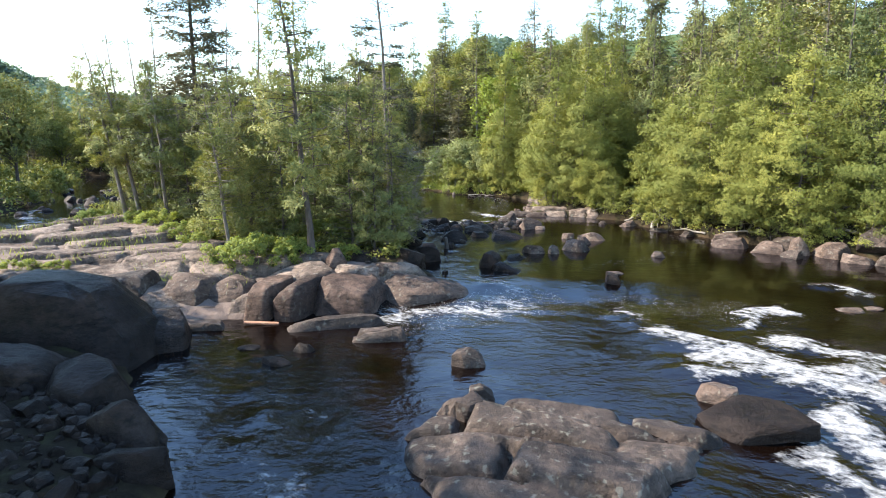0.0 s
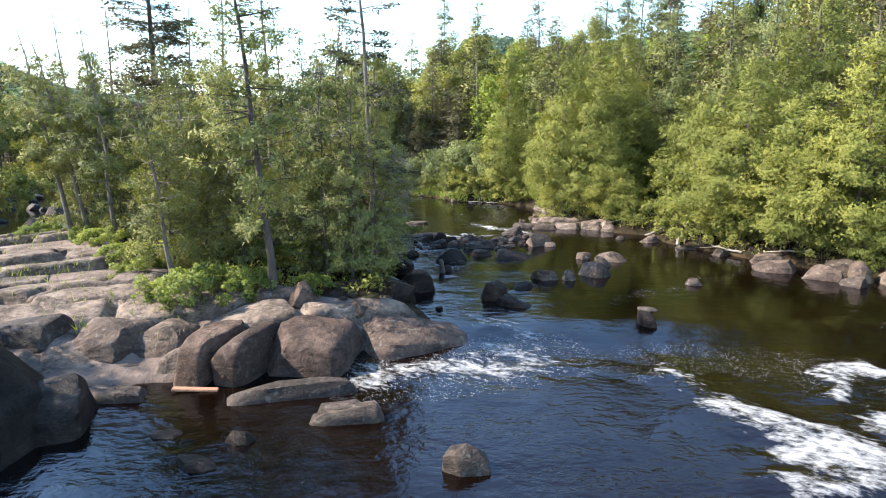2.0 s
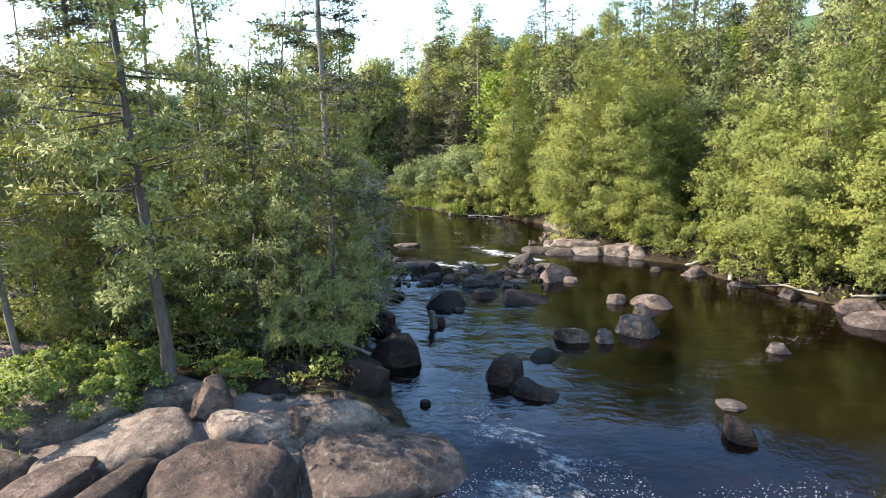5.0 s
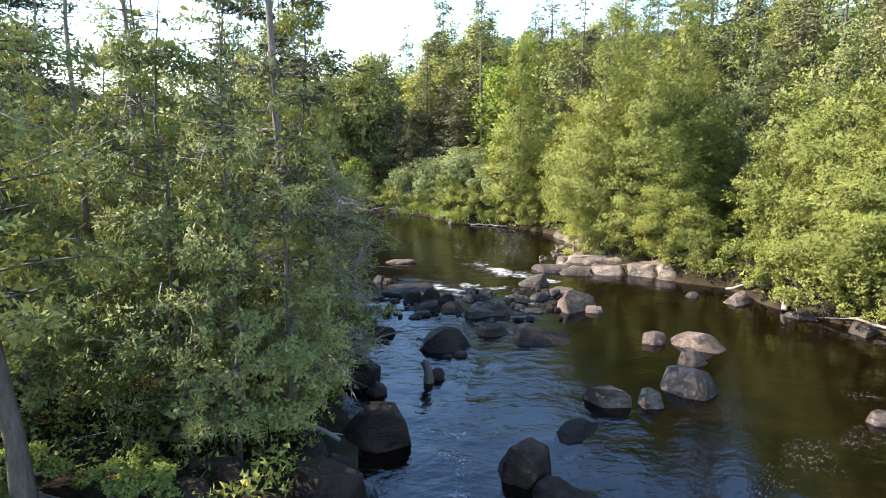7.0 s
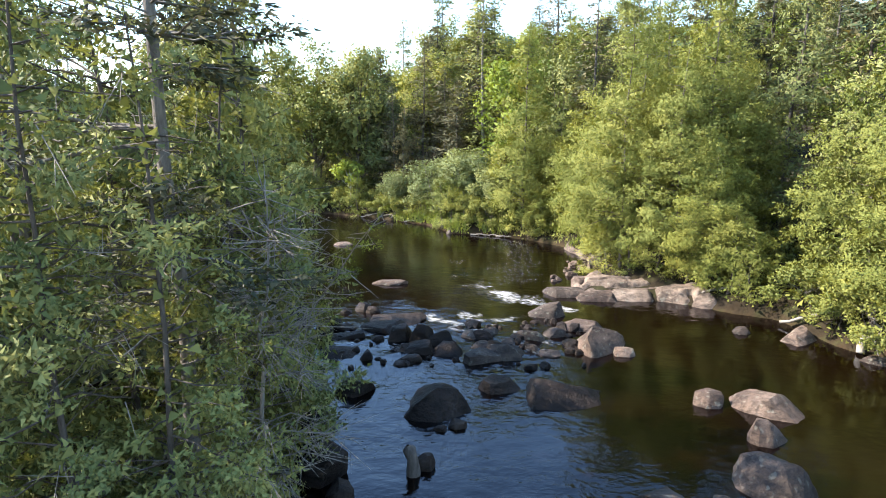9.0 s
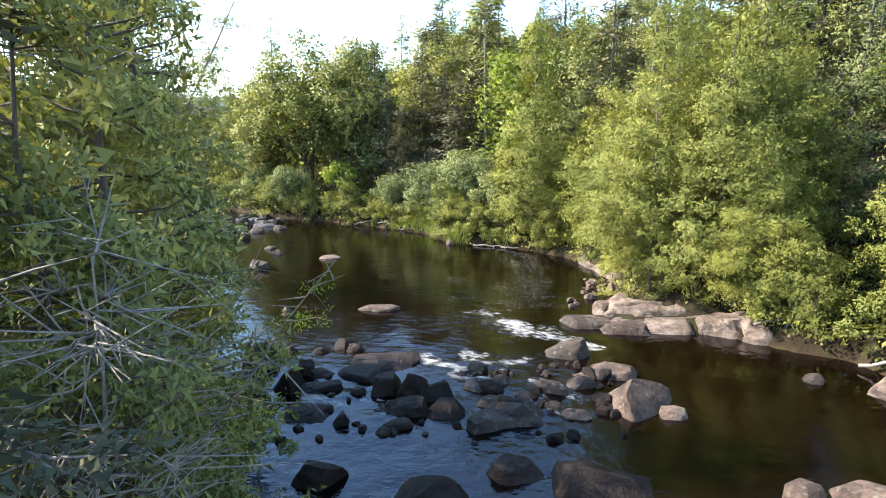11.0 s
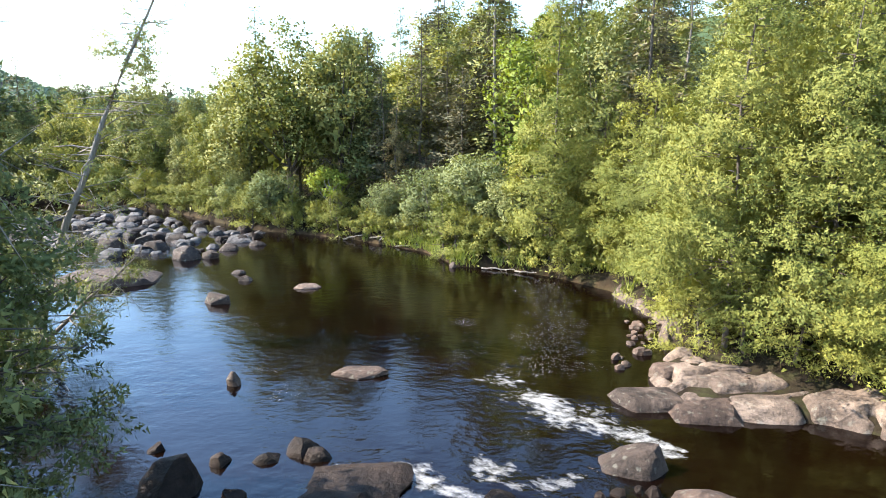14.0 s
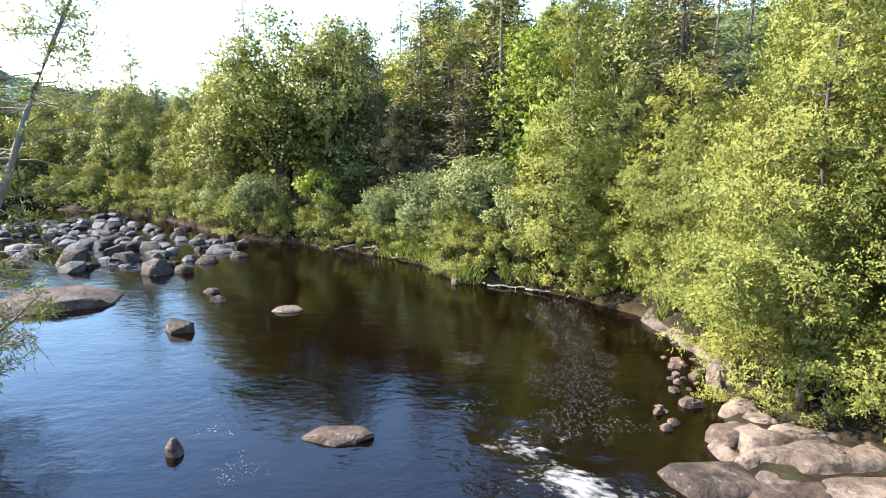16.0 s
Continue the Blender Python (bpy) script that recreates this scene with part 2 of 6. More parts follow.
    k.tree.links.new(last.outputs[0], k.out.inputs[0])
    return k.mat


GROUND = ground_material()
WATER = water_material()


# ---- mesh helpers ----
def mesh_from(name, verts, faces, material, smooth=False, crisp=0):
    """A mesh from arrays: verts (n, 3), faces (m, 3 or 4)."""
    verts, faces = np.asarray(verts, np.float32), np.asarray(faces, np.int32)
    me = bpy.data.meshes.new(name)
    m, w = faces.shape
    me.vertices.add(len(verts))
    me.vertices.foreach_set("co", verts.ravel())
    me.loops.add(m * w)
    me.loops.foreach_set("vertex_index", faces.ravel())
    me.polygons.add(m)
    me.polygons.foreach_set("loop_start", np.arange(0, m * w, w, dtype=np.int32))
    me.polygons.foreach_set("use_smooth", np.full(m, smooth))
    me.update(calc_edges=True)
    if crisp:
        me.set_sharp_from_angle(angle=radians(crisp))
    me.materials.append(material)
    return me


def leafy_mesh(name, verts, faces, material, outward, soft=0.6):
    """Leaves whose faces look out of the crown, shaded partly as the crown's rounded surface."""
    verts, faces = np.asarray(verts, float), np.asarray(faces).copy()
    g = np.cross(verts[faces[:, 1]] - verts[faces[:, 0]], verts[faces[:, 2]] - verts[faces[:, 0]])
    g /= np.linalg.norm(g, axis=1)[:, None] + 1e-12
    o = outward / (np.linalg.norm(outward, axis=1)[:, None] + 1e-9)
    turned = (g * o).sum(1) < 0
    faces[turned] = faces[turned][:, ::-1]
    g[turned] *= -1
    o = g * (1 - soft) + o * soft
    o /= np.linalg.norm(o, axis=1)[:, None] + 1e-9
    normals = np.zeros_like(verts)
    normals[faces] = o[:, None]
    me = mesh_from(name, verts, faces, material, True)
    me.normals_split_custom_set_from_vertices(normals.astype(np.float32))
    return me


def part(name, me, parent, label="", kind=""):
    ob = new(name, me)
    ob.parent = parent
    return tagged(ob, label, kind=kind)


def lattice_noise(p, seed, octaves=3, rough=0.5):
    """Smooth value noise for arrays of points, about -1 to 1."""
    total, amp, norm = np.zeros(len(p)), 1.0, 0.0
    for o in range(octaves):
        q = p * (2.0 ** o) + seed * 17.31 + o * 5.7
        i = np.floor(q).astype(np.int64)
        f = q - i
        f = f * f * (3 - 2 * f)
        acc = 0
        for dx in (0, 1):
            for dy in (0, 1):
                for dz in (0, 1):
                    h = ((i[:, 0] + dx) * 374761393 + (i[:, 1] + dy) * 668265263 + (i[:, 2] + dz) * 2147483647) & 0xFFFFFFFF
                    h = ((h ^ (h >> 13)) * 1274126177) & 0xFFFFFFFF
                    val = ((h ^ (h >> 16)) & 0xFFFF) / 32767.5 - 1
                    w = (f[:, 0] if dx else 1 - f[:, 0]) * (f[:, 1] if dy else 1 - f[:, 1]) * (f[:, 2] if dz else 1 - f[:, 2])
                    acc = acc + val * w
        total += amp * acc
        norm += amp
        amp *= rough
    return total / norm


def smooth_step(a, b, v):
    k = np.clip((v - a) / (b - a), 0, 1)
    return k * k * (3 - 2 * k)


# ---- the lie of the land ----
ISLAND = np.array([(-3.4, 2), (-3.9, 8.0), (-5.1, 9.8), (-6.3, 11.4), (-7.7, 14.3), (-7.4, 15.9), (-5.5, 16.3), (-4.2, 16.7), (-2.3, 17.6),
                   (-1.6, 18.4), (-0.6, 19.2), (0.0, 20.3), (-0.7, 21.9), (-1.0, 23.6), (-1.6, 25.6), (-2.2, 28.6), (-2.8, 31), (-3.6, 33.0),
                   (-5.6, 34.2), (-8.6, 36.0), (-10.6, 40.2), (-12.4, 43.2), (-16, 42.5), (-20, 35), (-21.5, 28), (-24, 20), (-26, 8), (-27, 2)])
MAINLAND = np.array([(30, -40), (28, 0), (25, 9), (21.5, 18), (18.2, 22.6), (16.8, 24.4), (15.2, 26.2), (13.6, 28.4), (12.3, 30.6), (11.0, 32.3),
                     (10.7, 34.6), (8.2, 36.4), (6.2, 36.6), (5.2, 37.2), (5.2, 38.9), (6.4, 41.3), (7.3, 43.3), (6.9, 45.7), (6.7, 47.3),
                     (5.3, 49.2), (3.4, 51.0), (1.1, 51.6), (-0.5, 55.2), (-3.5, 57.8), (-5, 59.2), (-9, 61.4), (-12, 63), (-22, 73),
                     (-34, 79), (-50, 78), (-80, 80), (-700, 90), (-700, 900), (700, 900), (700, -40)])
LEFTLAND = np.array([(-700, 140), (-90, 95), (-50, 84), (-44, 72), (-37, 57), (-31, 46), (-27.5, 38), (-27.5, 30), (-30, 20), (-33, 4), (-34, -40), (-700, -40)])


LEDGE = np.array([(4.5, 36.6), (6, 36.0), (8.8, 35.7), (9.8, 35.8), (9.6, 37.2), (8.2, 38.0), (7.2, 39.6), (6.8, 41.4), (5.6, 41.0), (4.5, 38.9)])


def land_distance(poly, p):
    """Distance to the shore of a polygon, positive inside."""
    a, b = poly, np.roll(poly, -1, axis=0)
    best = np.full(len(p), 1e9)
    inside = np.zeros(len(p), bool)
    for (ax, ay), (bx, by) in zip(a, b):
        ex, ey = bx - ax, by - ay
        t = np.clip(((p[:, 0] - ax) * ex + (p[:, 1] - ay) * ey) / (ex * ex + ey * ey), 0, 1)
        best = np.minimum(best, np.hypot(p[:, 0] - ax - t * ex, p[:, 1] - ay - t * ey))
        cross = (ay > p[:, 1]) != (by > p[:, 1])
        inside ^= cross & (p[:, 0] < ex * (p[:, 1] - ay) / (ey if ey else 1e-9) + ax)
    return np.where(inside, best, -best)


def water_level(x, y):
    lower = -0.30 * smooth_step(3.5, 6.5, x) * smooth_step(12.5, 8.5, y)
    return lower + 0.25 * smooth_step(17.5, 20.5, y) + 0.10 * smooth_step(30, 34.5, y)


def land_height(x, y):
    x, y = np.atleast_1d(np.asarray(x, float)), np.atleast_1d(np.asarray(y, float))
    p = np.stack([x, y], 1)
    q = np.stack([x, y, 0 * x], 1)
    bumps = lattice_noise(q * 0.45, 3, 4)
    level = water_level(x, y)
    di, dm, dl = land_distance(ISLAND, p), land_distance(MAINLAND, p), land_distance(LEFTLAND, p)
    z = level - 0.75 + 0.22 * bumps
    shore = 0.45
    zi = level + 0.12 + 0.45 * smooth_step(0, 1.6, di) + 0.28 * smooth_step(1.5, 6, di) + 0.14 * bumps
    hill = np.maximum(dm - 5, 0)
    right = smooth_step(-30, 25, x)
    rise = (0.10 + 0.26 * right) * hill * (1 - 0.5 * smooth_step(30, 160, hill)) + 2.2 * lattice_noise(q * 0.04, 7, 3) * smooth_step(4, 40, hill)
    zm = level + 0.10 + 0.40 * smooth_step(0, 0.7, dm) + 0.10 * np.minimum(np.maximum(dm, 0), 5) + rise + 0.16 * bumps
    zm = zm - 0.34 * smooth_step(-0.5, 0.4, land_distance(LEDGE, p))
    hl = np.maximum(dl - 4, 0)
    zl = level + 0.10 + 0.5 * smooth_step(0, 2, dl) + 0.02 * hl * (1 - 0.6 * smooth_step(30, 120, hl)) + 0.2 * bumps
    far_hill = 46 * np.exp(-(((x + 372) / 75) ** 2 + ((y - 430) / 90) ** 2)) + 8 * np.exp(-(((x + 210) / 120) ** 2 + ((y - 470) / 90) ** 2))
    for d, zz in ((di, zi), (dm, zm), (dl, zl)):
        k = smooth_step(-shore, 0.25, d)
        z = z * (1 - k) + zz * k
    return z + far_hill, di, dm, dl


def ground_z(x, y):
    return float(land_height(x, y)[0][0])


def spaced(stops):
    """Grid lines: from stop to stop with the step given."""
    out = []
    for (a, step), (b, _) in zip(stops, stops[1:]):
        out.extend(np.linspace(a, b, max(1, round((b - a) / step)), endpoint=False))
    return np.array(out + [stops[-1][0]])


def grid_faces(nx, ny):
    i = np.arange(nx * ny).reshape(ny, nx)
    return np.stack([i[:-1, :-1].ravel(), i[:-1, 1:].ravel(), i[1:, 1:].ravel(), i[1:, :-1].ravel()], 1)


def build_ground():
    xs = spaced([(-700, 40), (-120, 8), (-45, 1.2), (-24, 0.32), (20, 1.0), (50, 6), (120, 40), (700, 1)])
    ys = spaced([(-60, 10), (-4, 0.5), (12, 0.32), (52, 0.6), (75, 3), (140, 10), (300, 25), (900, 1)])
    gx, gy = np.meshgrid(xs, ys)
    x, y = gx.ravel(), gy.ravel()
    z, di, dm, dl = land_height(x, y)
    me = mesh_from("ground", np.stack([x, y, z], 1), grid_faces(len(xs), len(ys)), GROUND, True)
    rock = np.maximum.reduce([0.95 * smooth_step(-0.5, 0.0, di) * (0 * di + 1),
                              0.0 * dm])
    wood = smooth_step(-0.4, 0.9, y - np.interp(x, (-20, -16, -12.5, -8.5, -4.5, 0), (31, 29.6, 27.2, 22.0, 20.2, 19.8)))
    # bare rock ends at the near shore; dark soil colour there stands for shade
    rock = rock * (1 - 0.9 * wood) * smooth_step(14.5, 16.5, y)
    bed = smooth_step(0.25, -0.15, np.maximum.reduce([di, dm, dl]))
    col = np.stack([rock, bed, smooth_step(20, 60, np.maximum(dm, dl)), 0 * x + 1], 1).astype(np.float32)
    me.attributes.new("cover", "FLOAT_COLOR", "POINT").data.foreach_set("color", col.ravel())
    tagged(new("ground", me), "bare pink bedrock and dark forest floor rising into hills", "ground", kind="structure")


def band(x, y, ax, ay, bx, by, wide):
    """1 on the line from a to b, fading to 0 at that width."""
    ex, ey = bx - ax, by - ay
    t = np.clip(((x - ax) * ex + (y - ay) * ey) / (ex * ex + ey * ey), 0, 1)
    return smooth_step(wide, 0, np.hypot(x - ax - t * ex, y - ay - t * ey))


def build_water():
    xs = spaced([(-120, 12), (-34, 0.8), (-9, 0.16), (14, 0.4), (31, 1)])
    ys = spaced([(-30, 2), (5, 0.16), (41, 0.35), (66, 2.0), (110, 1)])
    gx, gy = np.meshgrid(xs, ys)
    x, y = gx.ravel(), gy.ravel()
    z = water_level(x, y)
    whole_x, whole_y = x, y
    eddy = np.stack([x, y, 0 * x], 1)
    x = x + 0.7 * lattice_noise(eddy * 0.55, 31, 3) + 0.25 * lattice_noise(eddy * 2.0, 32, 2)
    y = y + 0.7 * lattice_noise(eddy * 0.55, 33, 3) + 0.25 * lattice_noise(eddy * 2.0, 34, 2)
    rapid = np.maximum.reduce([
        0.92 * band(x, y, 5.8, 15.2, 7.0, 13.4, 1.3), 0.82 * band(x, y, 5.4, 16.8, 6.2, 14.6, 1.1), 1.15 * band(x, y, 6.8, 13.3, 9.2, 11.2, 1.9), 1.00 * band(x, y, 8.6, 14.4, 11.6, 12.0, 1.5),
        1.00 * band(x, y, 9.1, 16.5, 10.4, 17.1, 0.8), 0.95 * band(x, y, 8.6, 15.6, 9.2, 16.4, 0.8), 1.10 * band(x, y, 12.7, 19.6, 13.5, 18.7, 0.8), 0.90 * band(x, y, 5.6, 12.4, 6.6, 12.4, 0.8),
        1.10 * band(x, y, 6.3, 9.4, 6.7, 6.4, 1.3), 0.95 * band(x, y, 5.3, 8.0, 5.6, 6.0, 0.9), 1.10 * band(x, y, 7.6, 10.4, 8.0, 6.0, 1.7), 1.15 * band(x, y, 9.2, 11.6, 15, 8, 2.6)])
    chute = np.maximum.reduce([0.88 * band(x, y, -1.2, 16.7, 2.6, 17.8, 1.8), 0.8 * band(x, y, 1.4, 17.6, 2.6, 19.0, 1.4), 0.66 * band(x, y, 1.2, 20.8, 2.4, 18.8, 1.0),
                               0.55 * band(x, y, 0.2, 24.4, 1.2, 20.8, 1.0), 0.5 * band(x, y, 2.8, 17.6, 5.6, 16.8, 1.4), 0.55 * band(x, y, -0.8, 25.6, 1.6, 25.5, 0.5)])
    weir = np.maximum.reduce([0.85 * band(x, y, 2.2, 38.2, 3.5, 36.6, 1.9), 0.55 * band(x, y, 1.4, 38.8, 2.6, 39.4, 1.1), 0.86 * band(x, y, -0.6, 35.0, 1.2, 34.3, 0.6), 0.86 * band(x, y, 1.2, 35.0, 2.9, 34.6, 0.6),
                              0.85 * band(x, y, 2.6, 33.8, 3.2, 31.4, 0.7), 0.8 * band(x, y, -3.2, 34.0, -1.4, 32.4, 0.6), 0.85 * band(x, y, 3.5, 36.6, 4.5, 35.8, 0.7), 0.86 * band(x, y, 0.6, 34.0, 1.8, 33.6, 0.8),
                              0.88 * band(x, y, 2.0, 34.3, 4.2, 32.2, 0.6), 0.7 * band(x, y, -1.5, 32.6, 0.5, 30.8, 0.8), 1.15 * band(x, y, -2.0, 23.4, -0.9, 22.4, 0.8),
                              0.78 * band(x, y, -2.6, 7.9, -2.1, 8.5, 0.7), 0.62 * band(x, y, -4.0, 9.6, -2.4, 7.4, 1.0), 0.6 * band(x, y, -1.6, 8.4, -0.8, 7.2, 0.9), 0.55 * band(x, y, -3.6, 11.4, -2.0, 9.6, 1.2)])
    left_fall = 0.7 * band(x, y, -16, 58, -12.5, 54, 2.0) + 0.9 * band(x, y, -24, 34, -22, 30, 1.6) + 0.9 * band(x, y, -28, 40, -24.5, 35, 1.5)
    foam = np.clip(np.maximum.reduce([rapid, chute, weir, left_fall]), 0, 1)
    chop = np.clip(np.maximum.reduce([foam, 0.62 * smooth_step(18.5, 16, y), 0.5 * smooth_step(5.5, 3.0, x) * smooth_step(37, 33, y) * smooth_step(15, 17, y),
                                      0.4 * band(x, y, 0, 36, 2.5, 39, 3.0), 0.17 + 0 * x]), 0.06, 1)
    fleck = np.clip(np.maximum.reduce([1.3 * band(x, y, -1.2, 16.6, 2.8, 18.0, 2.4), 0.72 * band(x, y, 3.0, 18.0, 9, 17, 3.0), 0.72 * band(x, y, 4.6, 48, 3.6, 40, 2.8),
                                       0.56 * band(x, y, 1.0, 44, 2.4, 36, 2.4), 0.5 * band(x, y, 6, 22, 12, 27, 2.5), 0.6 * band(x, y, 0.5, 24, 1.5, 20, 1.2), 0.45 * band(x, y, -6, 44, -2, 36, 4), 0.4 * band(x, y, -2.6, 13, -1.0, 12, 1.2)]), 0, 1)
    x, y = whole_x, whole_y
    q = np.stack([x, y, 0 * x], 1)
    z = z + 0.10 * foam * lattice_noise(q * 1.6, 11, 3) + 0.035 * chop * lattice_noise(q * 0.9, 12, 2)
    # the stream piles up where it pours over the ledges
    z = z + 0.10 * rapid
    me = mesh_from("water", np.stack([x, y, z], 1), grid_faces(len(xs), len(ys)), WATER, True)
    col = np.stack([foam, chop, fleck, 0 * x + 1], 1).astype(np.float32)
    me.attributes.new("flow", "FLOAT_COLOR", "POINT").data.foreach_set("color", col.ravel())
    tagged(new("water", me), "tea-brown river with white rapids and drifting foam flecks", "river", kind="structure")


build_ground()
build_water()


def bedrock(name, poly, material, label, step=0.12, joint=20.0, cell=(2.4, 1.1), relief=0.22, crack=0.16, gap=0.07, height=None, lift=0.22, ramp=0.6, bare=None, seed=1):
    """Jointed bedrock over a polygon: plates of uneven height and lean, parted by open cracks."""
    lo, hi = poly.min(0) - 0.6, poly.max(0) + 0.6
    xs, ys = np.arange(lo[0], hi[0], step), np.arange(lo[1], hi[1], step)
    gx, gy = np.meshgrid(xs, ys)
    x, y = gx.ravel(), gy.ravel()
    q = np.stack([x, y, 0 * x], 1)
    d = land_distance(poly, np.stack([x, y], 1)) + 0.25 * lattice_noise(q * 1.3, seed + 3, 3)
    c, s = math.cos(radians(joint)), math.sin(radians(joint))
    wx, wy = x + 0.16 * lattice_noise(q * 0.8, seed, 4), y + 0.16 * lattice_noise(q * 0.8, seed + 1, 4)
    u, v = (wx * c + wy * s) / cell[0], (-wx * s + wy * c) / cell[1]
    u = u + 0.45 * (np.floor(v) % 2)
    iu, iv = np.floor(u).astype(int), np.floor(v).astype(int)

    def chance(a, b, n):
        h = np.sin(a * 127.1 + b * 311.7 + n * 74.7 + seed * 13.1) * 43758.5453
        return h - np.floor(h)

    first = np.full(len(x), 9.0)
    second = np.full(len(x), 9.0)
    own_a, own_b = np.zeros(len(x)), np.zeros(len(x))
    for du in (-1, 0, 1):
        for dv in (-1, 0, 1):
            a, b = iu + du, iv + dv
            px, py = a + 0.12 + 0.76 * chance(a, b, 1), b + 0.12 + 0.76 * chance(a, b, 2)
            dist = np.maximum(np.abs(u - px), np.abs(v - py)) * 0.85 + np.hypot(u - px, v - py) * 0.15
            closer = dist < first
            second = np.where(closer, first, np.minimum(second, dist))
            own_a, own_b = np.where(closer, a, own_a), np.where(closer, b, own_b)
            first = np.where(closer, dist, first)
    border = (second - first) * min(cell) * 0.5
    open_joint = 0.35 + 0.65 * smooth_step(0.35, 0.6, lattice_noise(q * 0.35, seed + 9, 2) * 0.5 + 0.5)
    z = height(x, y) if height else land_height(x, y)[0]
    plate = relief * (chance(own_a, own_b, 3) - 0.5) + (chance(own_a, own_b, 4) - 0.5) * 0.16 * (u - own_a) * cell[0] + (chance(own_a, own_b, 5) - 0.6) * 0.30 * (v - own_b) * cell[1]
    z = z + lift + plate - crack * open_joint * np.exp(-(border / gap) ** 2)
    z = z + 0.04 * lattice_noise(q * 2.2, seed + 5, 5, 0.6) + 0.07 * lattice_noise(q * 0.6, seed + 6, 2)
    shown = smooth_step(-0.1, ramp, d)
    if bare is not None:
        shown = shown * bare(x, y)
    z = z - (0.75 + lift) * (1 - shown)
    net = z.reshape(len(ys), len(xs))
    for _ in range(1):
        net[1:-1, 1:-1] = (net[1:-1, 1:-1] * 4 + net[:-2, 1:-1] + net[2:, 1:-1] + net[1:-1, :-2] + net[1:-1, 2:]) / 8
    z = net.ravel()
    faces = grid_faces(len(xs), len(ys))
    faces = faces[(d[faces].max(1) > -0.45) & (shown[faces].max(1) > 0.03)]
    root = new(name)
    place = np.array([poly[:, 0].mean(), poly[:, 1].mean(), 0.0])
    root.location = place
    points = np.stack([x, y, z], 1) - place
    owner = (own_a * 1000 + own_b).astype(int)[faces[:, 0]]
    spot = {(int(a) % len(xs), int(a) // len(xs)): n for n, a in enumerate(faces[:, 0])}
    for _ in range(3):
        seen, pieces = np.zeros(len(faces), bool), collections.defaultdict(list)
        for (cx, cy), n in spot.items():
            if seen[n]:
                continue
            seen[n] = True
            todo, mine, near = [(cx, cy)], [], []
            while todo:
                ax, ay = todo.pop()
                mine.append(spot[ax, ay])
                for other in ((ax + 1, ay), (ax - 1, ay), (ax, ay + 1), (ax, ay - 1)):
                    m = spot.get(other)
                    if m is None:
                        continue
                    if owner[m] != owner[n]:
                        near.append(owner[m])
                    elif not seen[m]:
                        seen[m] = True
                        todo.append(other)
            pieces[owner[n]].append((len(mine), mine, near))
        for group in pieces.values():
            for _, mine, near in sorted(group, key=lambda g: -g[0])[1:]:
                owner[mine] = collections.Counter(near).most_common(1)[0][0] if near else -1 - mine[0]
    for one in np.unique(owner):
        mine = faces[owner == one]
        used, back = np.unique(mine, return_inverse=True)
        part("slab", mesh_from("slab", points[used], back.reshape(-1, 4), material, True), root)
    return tagged(root, label, "rock")


def island_bare(x, y):
    wood = smooth_step(-0.4, 0.9, y - np.interp(x, (-20, -16, -12.5, -8.5, -4.5, 0), (31, 29.6, 27.2, 22.0, 20.2, 19.8)) + 0.4 * np.sin(x * 1.7))
    return 1 - np.clip(wood, 0, 1)


ISLAND_FRONT = np.vstack([[(-9.5, 14.6)], ISLAND[5:12], [(-3, 22), (-12, 31.5), (-18, 34.5)], ISLAND[22:23], [(-20, 34.5), (-21.5, 28), (-22, 20), (-16, 16.5)]])
SHELF = np.array([(-1.0, 9.5), (-0.5, 10.3), (0.5, 11.1), (2.4, 10.9), (4.4, 10.5), (5.2, 9.6), (4.6, 8.7), (3.9, 8.0), (2.9, 7.2), (1.5, 6.5), (-0.4, 6.9)])
RIM = np.array([(5.8, 41.2), (6.6, 43.0), (6.3, 45.2), (6.1, 47.2), (7.4, 47.4), (7.6, 45.2), (8.2, 43.0), (7.6, 40.8)])
bedrock("bedrock", ISLAND_FRONT, ROCK_PALE, "broken pink bedrock in tilted plates along the island's shore", 0.075, joint=24, cell=(3.2, 1.4), relief=0.42, crack=0.38, gap=0.05, bare=island_bare, seed=2)
bedrock("rock_shelf", SHELF, ROCK_GREY, "wide low granite shelf with open cracks, half awash", 0.055, -14, (2.6, 1.1), 0.14, 0.34, 0.05,
        lambda x, y: 0.16 + 0.16 * smooth_step(10.5, 8.2, y) + 0.10 * np.sin(x * 1.1 + 0.4), 0.0, 0.45, seed=5)
bedrock("rock_ledge", LEDGE, ROCK_PALE, "flat pink granite ledge sloping into the pool", 0.06, 8, (1.7, 0.9), 0.14, 0.30, 0.045, None, 0.14, 0.25, seed=7)
bedrock("rock_ledge", RIM, ROCK_PALE, "steep pink granite rim along the pool", 0.12, 70, (1.8, 0.9), 0.2, 0.16, 0.06, None, 0.22, 0.5, seed=8)


# ---- rocks ----
def joined(pieces):
    vs, fs, n = [], [], 0
    for v, f in pieces:
        vs.append(v)
        fs.append(f + n)
        n += len(v)
    return np.vstack(vs), np.vstack(fs)


ROCK_LOOK = {
    "pink": (ROCK_PINK, "sunlit pinkish granite boulder, dry and weathered, in the river"),
    "grey": (ROCK_GREY, "grey-brown granite boulder with a rounded top in the water"),
    "red": (ROCK_RED, "reddish granite block wedged among other rocks"),
    "stone": (ROCK_STONE, "cool grey boulder of the rapids"),
    # also serves near-shore stones, whose tree shade is in this colour
    "wet": (ROCK_WET_SHADED, "dark wet boulder standing in the current"),
}
rock_count = [0]


